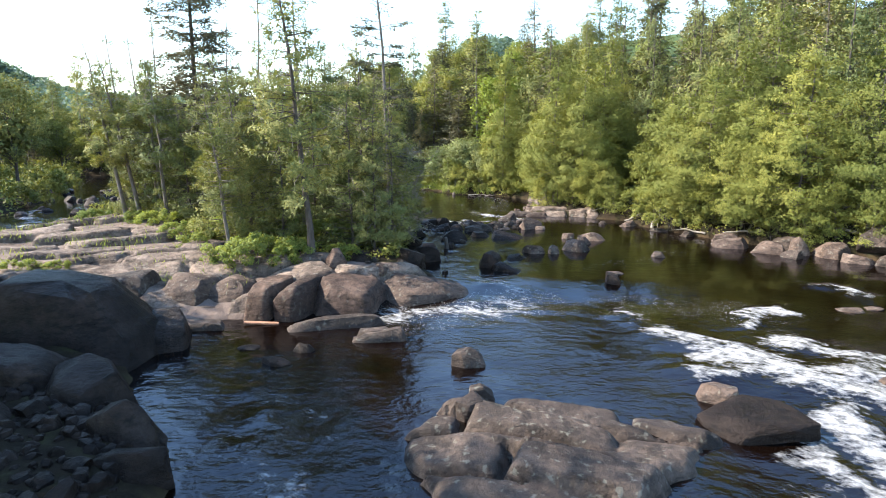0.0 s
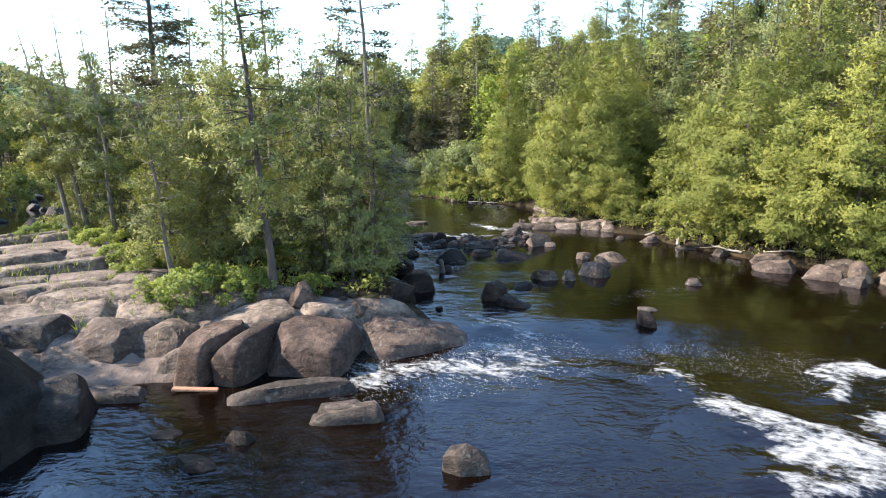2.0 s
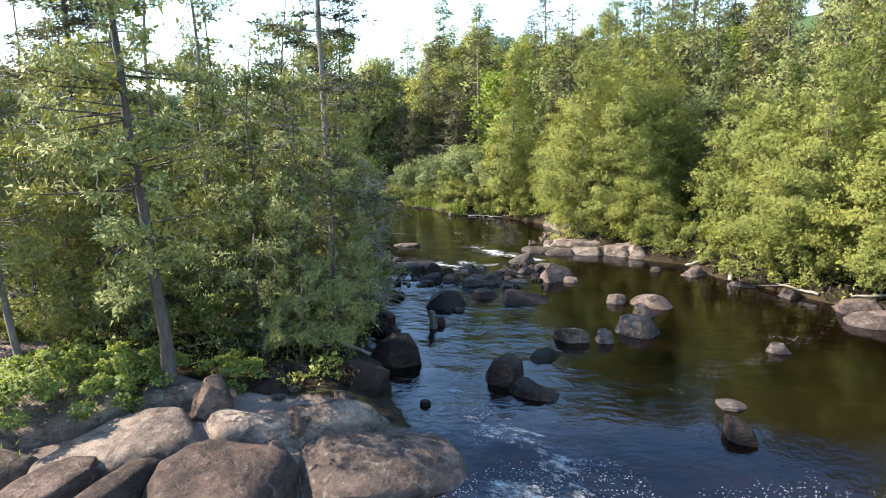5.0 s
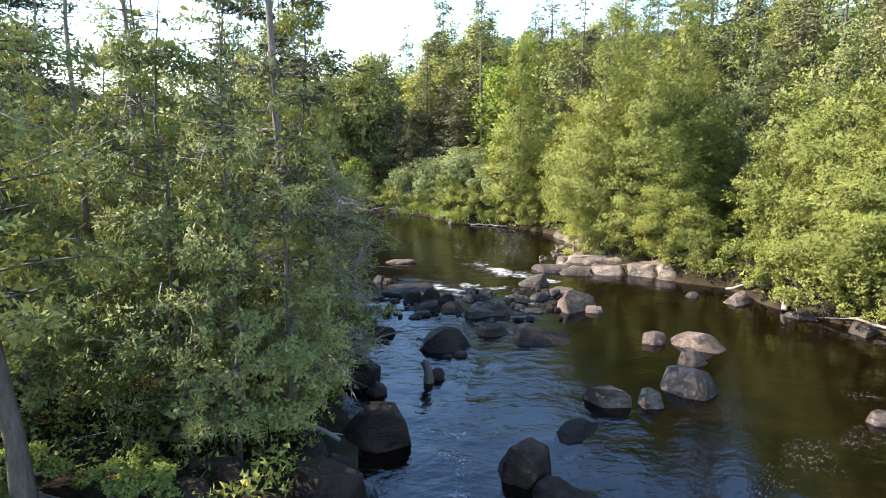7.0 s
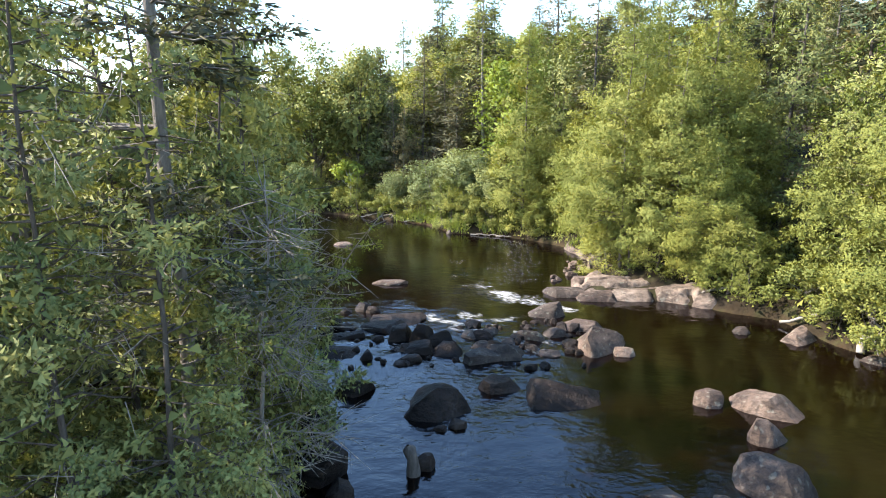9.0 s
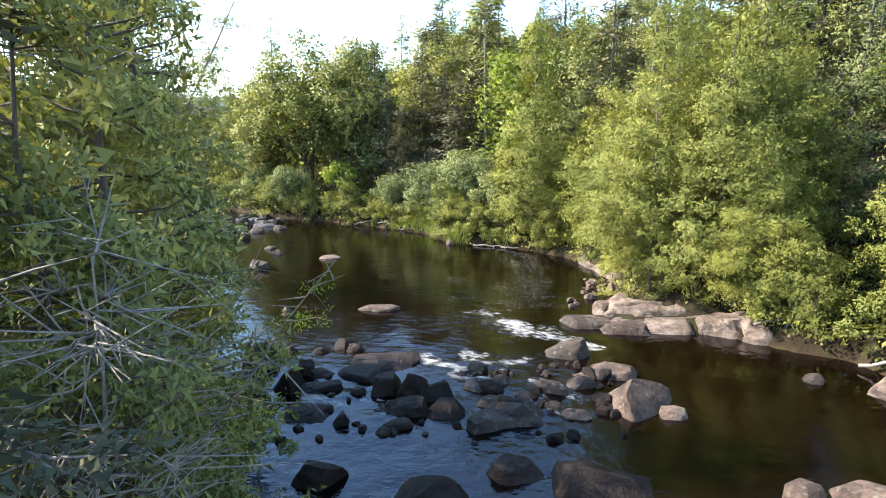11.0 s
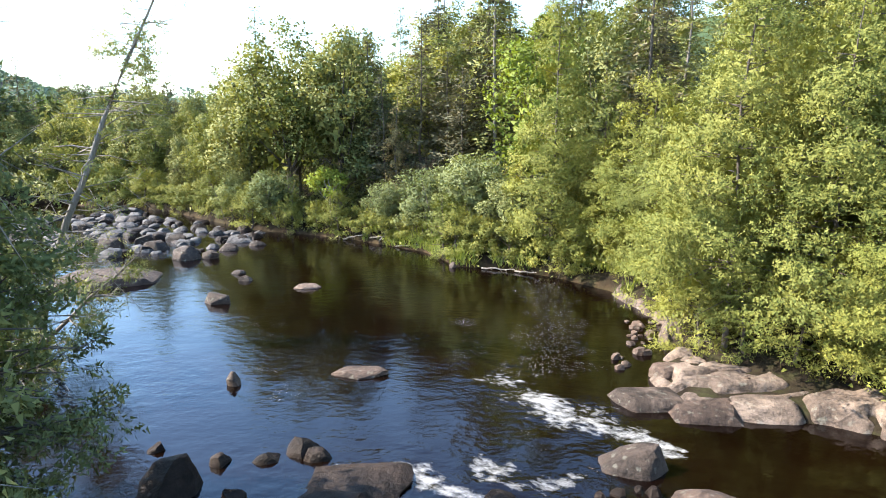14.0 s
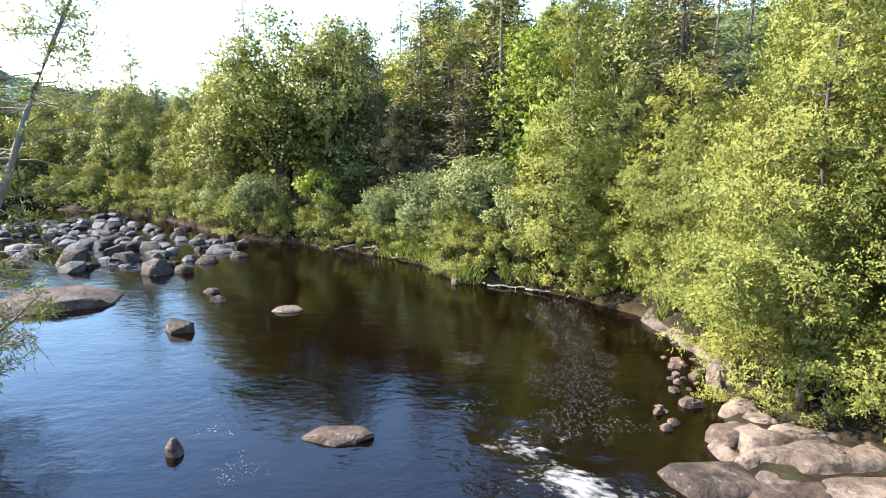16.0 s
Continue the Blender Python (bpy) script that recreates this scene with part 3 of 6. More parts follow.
def rock(kind, x, y, w, d, h, yaw=None, soften=0.13, lumps=0.055, foot=None, flat=0.0, label="", name="boulder", loose=None):
    """A boulder of that width, depth and height above the water or ground, sunk into what it stands on."""
    rock_count[0] += 1
    rng = np.random.default_rng(1000 + rock_count[0])
    big = max(w, d)
    fine = 0 if loose is not None else 3 if big > 1.5 else 2 if big > 0.6 else 1
    # corners of the block: a wide foot, an uneven shoulder and a smaller leaning top
    corners = []
    tilt = rng.uniform(-0.30, 0.30, 2)
    crown = rng.uniform(0.45, 0.8) + 0.15 * flat
    for ring, (many, size, height) in enumerate(((4, 1.0, -1.0), (6, 1.0, 0.0), (3, 0.5 + 0.5 * crown, 0.65), (4, crown, 0.95))):
        turn = rng.uniform(0, 6.28)
        for n in range(many):
            ang = turn + 6.283 * (n + rng.uniform(-0.3, 0.3)) / many
            r = size * rng.uniform(0.78, 1.05)
            px, py = r * math.cos(ang), r * math.sin(ang)
            pz = height + (rng.uniform(-0.14, 0.14) if ring in (1, 2) else 0) + (tilt[0] * px + tilt[1] * py if ring > 1 else 0)
            corners.append((px, py, pz))
    bm = bmesh.new()
    for cpt in corners:
        bm.verts.new(cpt)
    hull = bmesh.ops.convex_hull(bm, input=bm.verts)
    bmesh.ops.delete(bm, geom=[g for g in hull["geom_interior"] if isinstance(g, bmesh.types.BMVert)], context="VERTS")
    bmesh.ops.triangulate(bm, faces=bm.faces)
    if fine:
        bmesh.ops.bevel(bm, geom=bm.edges[:], offset=soften * 0.22, offset_type="OFFSET", segments=1, profile=0.6, affect="EDGES")
    bmesh.ops.triangulate(bm, faces=bm.faces)
    for step_no in range(fine - 1):
        longest = sorted((e.calc_length() for e in bm.edges), reverse=True)[len(bm.edges) // 2]
        bmesh.ops.subdivide_edges(bm, edges=[e for e in bm.edges if e.calc_length() > longest * 0.9], cuts=1)
        bmesh.ops.triangulate(bm, faces=bm.faces)
    p = np.array([q.co[:] for q in bm.verts])
    bm.verts.index_update()
    f = np.array([[q.index for q in t.verts] for t in bm.faces])
    bm.free()
    # lean the whole block over
    for axis in (0, 1):
        lean = rng.normal(0, 0.27)
        c, s = math.cos(lean), math.sin(lean)
        pa, pz = p[:, axis].copy(), p[:, 2].copy()
        p[:, axis], p[:, 2] = pa * c - pz * s, pa * s + pz * c
    v = p / (np.linalg.norm(p, axis=1)[:, None] + 1e-9)
    p += v * (lumps * lattice_noise(p * 1.5, rock_count[0], 5, 0.6))[:, None]
    p[:, :2] /= np.abs(p[:, :2]).max(0)
    up = p[:, 2] > 0
    p[:, 2] = np.where(up, p[:, 2] / p[:, 2].max(), p[:, 2] / -p[:, 2].min())
    h = min(h, 0.6 * w) if foot is None else h
    base = ground_z(x, y)
    level = max(base, float(water_level(x, y))) if foot is None else foot
    deep = max(level - base + 0.12, 0.3)
    a = rng.uniform(-0.5, 0.5) if yaw is None else radians(yaw)
    q = np.stack([p[:, 0] * w / 2, p[:, 1] * d / 2, np.where(up, p[:, 2] * h, p[:, 2] * deep)], 1)
    c, s = math.cos(a), math.sin(a)
    q = np.stack([q[:, 0] * c - q[:, 1] * s, q[:, 0] * s + q[:, 1] * c, q[:, 2]], 1)
    material, text = ROCK_LOOK[kind]
    if loose is not None:
        loose.append((q + np.array([x, y, level]), f))
        return None
    ob = new(name, mesh_from(name, q, f, material, True, 24))
    ob.location = (x, y, level)
    return tagged(ob, label or text, "rock", "river boulders" if not label else "")


def block(kind, x, y, w, d, h, yaw=0.0, foot=0.0, slope=0.0, square=0.42, lumps=0.10, label="", name="boulder", cuts=None):
    """A rounded, ice-worn block of granite; slope raises its top towards its own right."""
    rock_count[0] += 1
    seed = 3000 + rock_count[0]
    nu, nv = 42, 23
    u, v = np.meshgrid(np.arange(nu) * 2 * math.pi / nu, np.linspace(-1.57, 1.57, nv))

    def soft(c, e):
        return np.sign(c) * np.abs(c) ** e

    p = np.stack([soft(np.cos(v), square) * soft(np.cos(u), square), soft(np.cos(v), square) * soft(np.sin(u), square), soft(np.sin(v), square)], 2).reshape(-1, 3)
    p[:nu, :2] = p[-nu:, :2] = 0
    # flat breaks across the worn form
    rng = np.random.default_rng(seed)
    many, deep = cuts or ((6, 0.80) if kind == "red" else (9, 0.70) if label else (15, 0.58))
    for _ in range(many):
        n = rng.normal(0, 1, 3) * [1, 1, 0.8]
        n[2] = abs(n[2]) if rng.random() < 0.75 else n[2]
        n /= np.linalg.norm(n)
        over = p @ n
        over = over - over.max() * rng.uniform(deep, 0.9)
        p = p - np.outer(np.maximum(over, 0) * 0.92, n)
    p[:, :2] /= np.abs(p[:, :2]).max(0)
    p[:, 2] /= np.where(p[:, 2] > 0, p[:, 2].max(), -p[:, 2].min())
    size = np.array([w / 2, d / 2, h])
    q = p * size * np.where(p[:, 2:3] < 0, [[1, 1, 0.55 / h]], 1.0)
    out = p / (np.linalg.norm(p, axis=1)[:, None] + 1e-9)
    away = np.array([x, y, 0.0])
    q += out * (lumps * 1.5 * lattice_noise((q + away) * 0.9, seed, 2) + lumps * 0.9 * lattice_noise((q + away) * 2.6, seed + 1, 5, 0.62))[:, None] * [1, 1, 0.7]
    q[:, 2] += slope * q[:, 0] * (q[:, 2] > 0)
    taper = 1 - 0.13 * np.clip(q[:, 2] / h, -0.3, 1)
    q[:, :2] *= taper[:, None]
    a = radians(yaw)
    q = np.stack([q[:, 0] * math.cos(a) - q[:, 1] * math.sin(a), q[:, 0] * math.sin(a) + q[:, 1] * math.cos(a), q[:, 2]], 1)
    i = np.arange(nu * nv).reshape(nv, nu)
    j = np.roll(i, -1, 1)
    f = np.stack([i[:-1].ravel(), j[:-1].ravel(), j[1:].ravel(), i[1:].ravel()], 1)
    material, text = ROCK_LOOK[kind]
    foot = max(ground_z(x, y), float(water_level(x, y))) if foot is None else foot
    ob = new(name, mesh_from(name, q, f, material, True, 32))
    ob.location = (x, y, foot)
    return tagged(ob, label or text, "rock")


def strewn(seed, count, area, size, kind, label, group, one_heap=False, low=1.0):
    """Loose rocks over an area, each its own stone."""
    rng = np.random.default_rng(seed)
    lo, hi = area.min(0), area.max(0)
    made, heap = 0, [] if one_heap else None
    while made < count:
        x, y = rng.uniform(lo[0], hi[0]), rng.uniform(lo[1], hi[1])
        if land_distance(area, np.array([[x, y]]))[0] < 0:
            continue
        w = size[0] + (size[1] - size[0]) * rng.beta(1.2, 2.6)
        one = rock(kind[int(rng.integers(len(kind)))], x, y, w, w * rng.uniform(0.65, 1.1), low * w * rng.uniform(0.22, 0.45), math.degrees(rng.uniform(0, 6.28)), label=label, loose=heap)
        if one:
            tagged(one, group=group)
        made += 1
    if heap:
        hv, hf = joined(heap)
        tagged(new("loose_stones", mesh_from("loose_stones", hv, hf, ROCK_LOOK[kind[0]][0], True, 35)), label, "stones", kind="stuff")


def rocks_in_river():
    rock("grey", 0.57, 12.99, 0.90, 0.81, 0.40)
    rock("grey", -1.66, 14.81, 1.27, 0.76, 0.27)
    rock("wet", -3.89, 13.00, 0.84, 0.50, 0.13)
    rock("wet", -3.42, 13.80, 0.62, 0.37, 0.21)
    rock("wet", -4.83, 14.01, 0.80, 0.48, 0.06)
    rock("grey", 9.03, 24.36, 0.66, 0.53, 0.28)
    rock("wet", 5.89, 19.96, 0.62, 0.74, 0.34)
    rock("red", -3.69, 19.74, 1.04, 0.83, 0.67)
    rock("red", -2.30, 18.80, 0.58, 0.46, 0.49)
    rock("wet", -1.21, 21.27, 1.25, 1.00, 0.61)
    rock("wet", -2.39, 21.30, 0.77, 0.61, 0.34)
    rock("wet", -2.90, 20.71, 0.97, 0.78, 0.32)
    rock("wet", 0.07, 21.25, 0.26, 0.25, 0.10)
    block("grey", 4.04, 25.29, 1.02, 0.96, 0.45, 22, None, 0.18, 0.34, 0.06)
    rock("grey", 4.80, 25.14, 0.62, 0.56, 0.72)
    block("grey", 5.94, 25.95, 1.22, 1.16, 0.45, -24, None, 0.00, 0.34, 0.06)
    rock("pink", 6.21, 29.03, 0.80, 0.56, 0.26)
    block("pink", 7.44, 28.74, 1.71, 1.25, 0.34, -10, None, -0.18, 0.34, 0.06)
    block("pink", 6.65, 27.57, 0.88, 0.64, 0.34, 27, None, -0.27, 0.34, 0.06)
    rock("grey", 9.12, 33.53, 0.61, 0.49, 0.18)
    rock("grey", 6.35, 21.23, 0.78, 0.62, 0.06)
    rock("wet", 1.89, 22.52, 1.00, 0.80, 0.64)
    block("wet", 2.35, 21.77, 1.12, 0.95, 0.25, -28, None, -0.09, 0.34, 0.06)
    block("wet", 2.99, 23.98, 1.06, 0.89, 0.20, 9, None, -0.18, 0.34, 0.06)
    rock("wet", -0.71, 23.73, 1.58, 1.26, 0.69)
    rock("wet", -1.07, 21.71, 0.98, 0.78, 0.56)
    rock("wet", -0.96, 25.72, 0.65, 0.52, 0.21)
    rock("wet", -1.37, 26.33, 1.07, 0.86, 0.59)
    rock("wet", 0.32, 26.53, 0.48, 0.39, 0.25)
    # weir: wet stone with shade in its colour, grey further right
    block("wet", 0.53, 28.69, 1.56, 1.33, 0.49, -9, None, -0.05, 0.36, 0.09)
    block("wet", 1.84, 29.85, 0.81, 0.70, 0.26, 28, None, -0.10, 0.36, 0.09)
    block("wet", 3.38, 29.31, 1.90, 1.63, 0.26, 5, None, -0.15, 0.36, 0.09)
    block("wet", -1.37, 29.65, 0.75, 0.64, 0.28, -18, None, 0.15, 0.36, 0.09)
    rock("wet", 0.60, 27.87, 0.32, 0.27, 0.08)
    rock("wet", 0.93, 28.00, 0.43, 0.37, 0.12)
    block("wet", -1.96, 28.05, 1.13, 1.02, 0.71, 1, None, 0.15, 0.36, 0.09)
    block("grey", 1.55, 31.55, 1.02, 0.86, 0.27, 29, None, -0.05, 0.36, 0.09)
    block("grey", 2.27, 31.69, 0.87, 0.74, 0.32, 6, None, -0.10, 0.36, 0.09)
    block("wet", -2.06, 33.85, 0.73, 0.62, 0.12, -17, None, -0.15, 0.36, 0.09)
    block("wet", -3.56, 34.31, 1.10, 0.88, 0.55, 20, None, 0.15, 0.36, 0.09)
    block("wet", -4.52, 35.63, 0.40, 0.32, 0.12, -3, None, 0.10, 0.36, 0.09)
    block("wet", -3.20, 35.23, 0.25, 0.30, 0.16, -26, None, 0.05, 0.36, 0.09)
    block("wet", -2.46, 35.31, 0.52, 0.41, 0.12, 11, None, 0.00, 0.36, 0.09)
    block("wet", -1.92, 35.66, 0.65, 0.52, 0.21, -12, None, -0.05, 0.36, 0.09)
    block("wet", -1.58, 35.42, 0.34, 0.30, 0.12, 25, None, -0.10, 0.36, 0.09)
    block("wet", -2.53, 33.92, 0.68, 0.55, 0.36, 2, None, -0.15, 0.36, 0.09)
    block("wet", -2.72, 33.05, 0.80, 0.64, 0.44, -21, None, 0.15, 0.36, 0.09)
    block("wet", -2.06, 33.23, 1.09, 0.88, 0.16, 16, None, 0.10, 0.36, 0.09)
    block("wet", -0.73, 34.71, 1.74, 1.39, 0.12, -7, None, 0.05, 0.36, 0.09)
    block("wet", -0.97, 33.96, 1.51, 1.22, 0.12, -30, None, 0.00, 0.36, 0.09)
    block("wet", -0.56, 32.96, 0.73, 0.59, 0.42, 7, None, -0.05, 0.36, 0.09)
    block("wet", 0.09, 32.69, 0.74, 0.60, 0.50, -16, None, -0.10, 0.36, 0.09)
    block("wet", 0.60, 32.81, 0.91, 0.73, 0.31, 21, None, -0.15, 0.36, 0.09)
    block("wet", -0.10, 32.07, 1.18, 0.95, 0.23, -2, None, 0.15, 0.36, 0.09)
    block("wet", 0.77, 32.00, 1.08, 0.86, 0.26, -25, None, 0.10, 0.36, 0.09)
    block("wet", -4.09, 33.22, 1.00, 0.85, 0.29, 12, None, 0.05, 0.36, 0.09)
    block("wet", -3.29, 32.56, 0.86, 0.74, 0.33, -11, None, 0.00, 0.36, 0.09)
    block("wet", -3.01, 31.93, 0.93, 0.79, 0.22, 26, None, -0.05, 0.36, 0.09)
    block("wet", -1.91, 31.96, 1.34, 1.15, 0.12, 3, None, -0.10, 0.36, 0.09)
    block("grey", 1.72, 32.43, 0.72, 0.62, 0.14, -20, None, -0.15, 0.36, 0.09)
    block("grey", 1.98, 31.93, 0.59, 0.50, 0.19, 17, None, 0.15, 0.36, 0.09)
    block("grey", 2.90, 32.20, 0.50, 0.43, 0.14, -6, None, 0.10, 0.36, 0.09)
    block("grey", 1.39, 33.21, 0.56, 0.48, 0.12, -29, None, 0.05, 0.36, 0.09)
    block("grey", 1.97, 33.44, 0.68, 0.59, 0.12, 8, None, 0.00, 0.36, 0.09)
    block("grey", 2.47, 31.91, 0.49, 0.42, 0.13, -15, None, -0.05, 0.36, 0.09)
    block("grey", 2.35, 32.70, 0.58, 0.50, 0.12, 22, None, -0.10, 0.36, 0.09)
    block("grey", 3.03, 33.04, 0.76, 0.66, 0.20, -1, None, -0.15, 0.36, 0.09)
    block("grey", 3.67, 35.13, 1.56, 1.16, 0.30, -24, None, 0.27, 0.34, 0.06)
    block("grey", 3.77, 33.25, 0.79, 0.57, 0.20, 13, None, 0.18, 0.34, 0.06)
    block("pink", 4.52, 34.11, 1.61, 1.18, 0.23, -10, None, 0.09, 0.34, 0.06)
    block("pink", 4.82, 32.50, 1.74, 1.28, 0.56, 27, None, 0.00, 0.34, 0.06)
    rock("pink", 3.37, 31.89, 0.78, 0.55, 0.09)
    rock("pink", 5.31, 31.84, 0.61, 0.43, 0.19)
    rock("pink", -1.44, 39.26, 1.50, 0.80, 0.13)
    rock("pink", -4.61, 47.70, 1.06, 0.53, 0.17)
    rock("grey", -7.23, 45.59, 1.12, 0.78, 0.38)
    rock("grey", -8.07, 50.19, 0.86, 0.60, 0.17)
    rock("grey", -7.36, 48.92, 0.79, 0.55, 0.21)
    rock("grey", 0.95, 51.56, 0.41, 0.29, 0.27)
    rock("grey", -4.18, 38.60, 0.48, 0.34, 0.34)
    rock("grey", -11.63, 53.26, 1.56, 1.25, 0.61)
    rock("grey", -10.60, 53.47, 0.95, 0.76, 0.39)
    rock("grey", -9.54, 57.14, 1.09, 0.87, 0.26)
    rock("grey", -14.28, 55.69, 1.41, 1.13, 0.48)
    rock("grey", -16.15, 54.88, 1.61, 1.29, 0.74)
    rock("grey", -15.26, 56.76, 1.47, 1.17, 0.64)
    rock("grey", -10.46, 55.67, 1.16, 0.93, 0.37)
    block("grey", 4.99, 37.75, 1.52, 0.99, 0.22, 6, None, -0.09, 0.16, 0.05, cuts=(6, 0.78))
    block("pink", 5.91, 37.17, 1.38, 0.90, 0.20, -7, None, 0.09, 0.16, 0.05, cuts=(6, 0.78))
    rock("pink", 7.13, 38.04, 0.58, 0.35, 0.17)
    block("pink", 5.99, 39.09, 0.92, 0.60, 0.15, 18, None, -0.06, 0.16, 0.05, cuts=(6, 0.78))
    rock("pink", 15.24, 24.87, 1.31, 1.04, 0.93)
    rock("pink", 12.35, 17.26, 0.84, 0.67, 0.07)
    rock("pink", 13.19, 17.44, 0.73, 0.59, 0.06)
    rock("pink", 9.45, 11.74, 0.59, 0.47, 0.26)
    # broken rock along the foot of the cedars
    for kind, x, y, w, d, h, yaw in (("pink", 10.5, 33.1, 1.5, 0.9, 0.30, 35), ("grey", 11.5, 31.3, 1.1, 0.7, 0.22, -20), ("grey", 12.5, 29.9, 1.3, 0.8, 0.3, 40), ("pink", 13.6, 27.9, 1.7, 1.1, 0.42, -30), ("pink", 13.2, 26.5, 1.9, 1.2, 0.42, -25),
                                     ("pink", 14.2, 25.3, 1.6, 1.1, 0.5, -35), ("grey", 14.6, 24.2, 1.2, 0.9, 0.35, 10), ("pink", 16.2, 24.2, 1.5, 1.1, 0.6, -40), ("pink", 16.6, 23.1, 1.3, 1.0, 0.4, -20), ("grey", 17.6, 22.7, 1.6, 1.1, 0.5, -45), ("pink", 19.0, 21.4, 1.8, 1.2, 0.5, -35),
                                     ("grey", 15.2, 26.2, 1.8, 1.4, 0.6, -40), ("grey", 18.2, 23.8, 2.0, 1.5, 0.8, -40), ("pink", 20.6, 19.6, 1.7, 1.2, 0.5, -40)):
        block(kind, x, y, w, d, h, yaw, None, 0.1, 0.34, 0.08)
    # the rounded blocks and the great slab of the island's front
    block("red", -5.1, 17.2, 0.85, 2.3, 0.95, -14, square=0.3, label="rounded reddish granite block split by a crack")
    block("red", -4.28, 17.25, 0.80, 2.3, 0.98, -14, square=0.3, label="rounded reddish granite block split by a crack")
    block("red", -2.95, 17.85, 2.1, 2.4, 0.85, -6, 0.0, -0.10, 0.3, label="broad rounded granite block with a worn top")
    block("pink", -0.75, 19.3, 3.2, 2.6, 0.62, 22, 0.0, -0.16, 0.55, label="large flat granite slab tapering to a tip in the water")
    block("pink", -6.35, 17.7, 1.5, 1.9, 0.85, -10, 0.0, label="rounded granite block of the island's shore")
    block("pink", -7.6, 17.5, 1.9, 2.0, 1.05, 6, 0.0, -0.1, label="rounded granite block of the island's shore")
    block("grey", -9.6, 17.0, 2.4, 2.0, 1.05, 8, 0.1, 0.08, label="long rounded block at the foot of the bedrock")
    block("grey", -12.0, 16.9, 2.6, 2.0, 1.1, -6, 0.2, label="long rounded block at the foot of the bedrock")
    block("grey", -6.7, 15.6, 1.7, 0.7, 0.22, 4, 0.0, 0.06, 0.34, 0.06, label="low dark slab lying along the waterline")
    block("grey", -8.0, 15.4, 1.5, 0.9, 0.30, -8, 0.0, -0.05, 0.34, 0.06, label="low dark slab lying along the waterline")
    block("grey", -2.95, 15.75, 2.7, 0.7, 0.26, 16, 0.0, 0.03, 0.34, 0.05, label="long low granite slab beside the water")
    block("grey", -1.65, 14.75, 1.4, 0.7, 0.26, 5, 0.0, 0.1, 0.36, 0.06, label="low flat-topped stone off the shore")
    # shore boulders in the darkest stone colour, in place of tree shade
    block("wet", -9.00, 13.60, 4.20, 3.20, 1.75, -4, 0.0, -0.10, 0.36, 0.12, label="very large smooth boulder on the shore, darkened for shade")
    block("wet", -12.40, 14.20, 3.60, 3.00, 1.90, 8, 0.0, 0.0, 0.36, 0.12, label="very large smooth boulder on the shore, darkened for shade")
    block("wet", -7.20, 14.30, 1.50, 1.70, 0.75, 20, 0.0, 0.1, 0.36, 0.1, label="rounded boulder beside the water, darkened for shade")
    block("wet", -9.00, 10.90, 3.40, 2.20, 1.20, 10, 0.0, -0.1, 0.36, 0.11, label="broad smooth boulder on the shore, darkened for shade")
    # boulders of the near shore, their shade put into the stone colour
    rock("wet", -6.7, 10.4, 2.0, 1.9, 1.05, -20, foot=0.0, label="angular boulder on the shore, darkened for shade")
    rock("wet", -5.3, 9.1, 1.6, 1.3, 0.9, 10, foot=0.0, label="angular boulder on the shore, darkened for shade")
    rock("wet", -4.7, 8.0, 1.6, 1.1, 0.65, 0, foot=0.0, label="angular boulder on the shore, darkened for shade")
    rock("wet", -7.4, 8.8, 1.8, 1.5, 0.8, 30, foot=0.0, label="angular boulder on the shore, darkened for shade")
    # the low shelf in the foreground
    rock("wet", 5.9, 10.2, 2.3, 1.7, 0.26, -10, foot=-0.05, flat=0.6, label="wet angular ledge beside the rapids")
    block("pink", -12.8, 48.7, 3.8, 3.2, 0.34, 12, 0.42, 0.02, 0.5, 0.10, label="low pink granite slab at the pool's edge")
    rock("grey", 0.75, 11.0, 0.7, 0.5, 0.35, 0, label="small dark stone on the shelf's edge")
    rock("grey", 0.55, 10.3, 0.75, 0.6, 0.3, 20, foot=0.15, label="rounded stone resting on the rock shelf")
    rock("pink", 5.55, 11.2, 1.1, 0.7, 0.32, -10, flat=0.5, label="pale flat stone beside the rapids")
    rapids = np.array([(-9.5, 60.5), (-11.2, 54.5), (-13, 52.8), (-17, 54.2), (-23, 57.5), (-30, 65), (-25, 73), (-13, 63.5)])
    strewn(21, 170, rapids, (0.5, 1.9), ("stone", "stone", "wet"), "grey boulder of a rocky rapid", "boulders of the rapid", low=0.75)
    channel = np.array([(-20.5, 37), (-27, 37), (-31, 46), (-35, 55), (-26, 55), (-17, 46), (-15, 41)])
    strewn(22, 40, channel, (0.6, 2.0), ("grey", "wet", "wet"), "boulder in the side channel behind the island", "boulders of the side channel")
    front = np.array([(-5.6, 18.2), (-3.0, 18.9), (-1.4, 20.3), (-1.4, 22.5), (-2.4, 25.0), (-2.9, 22), (-5, 20)])
    strewn(23, 14, front, (0.25, 0.8), ("grey", "red", "wet"), "broken stone heaped under the trees", "stones under the trees", True)
    # loose shore stones, tree shade carried by their colour
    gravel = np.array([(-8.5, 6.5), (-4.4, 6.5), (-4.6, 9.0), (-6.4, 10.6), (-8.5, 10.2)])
    strewn(24, 330, gravel, (0.10, 0.6), ("wet",), "stones of the stony shore, darkened for shade", "stones of the near shore", True)
    weir = np.array([(-3.4, 30.6), (4.4, 30.8), (4.6, 34.6), (-2.6, 34.6)])
    strewn(25, 22, weir, (0.3, 1.0), ("wet",), "dark wet stone in the boulder weir", "stones of the weir")
    strewn(27, 60, weir, (0.15, 0.45), ("wet",), "small dark stones between the weir's boulders", "", True)
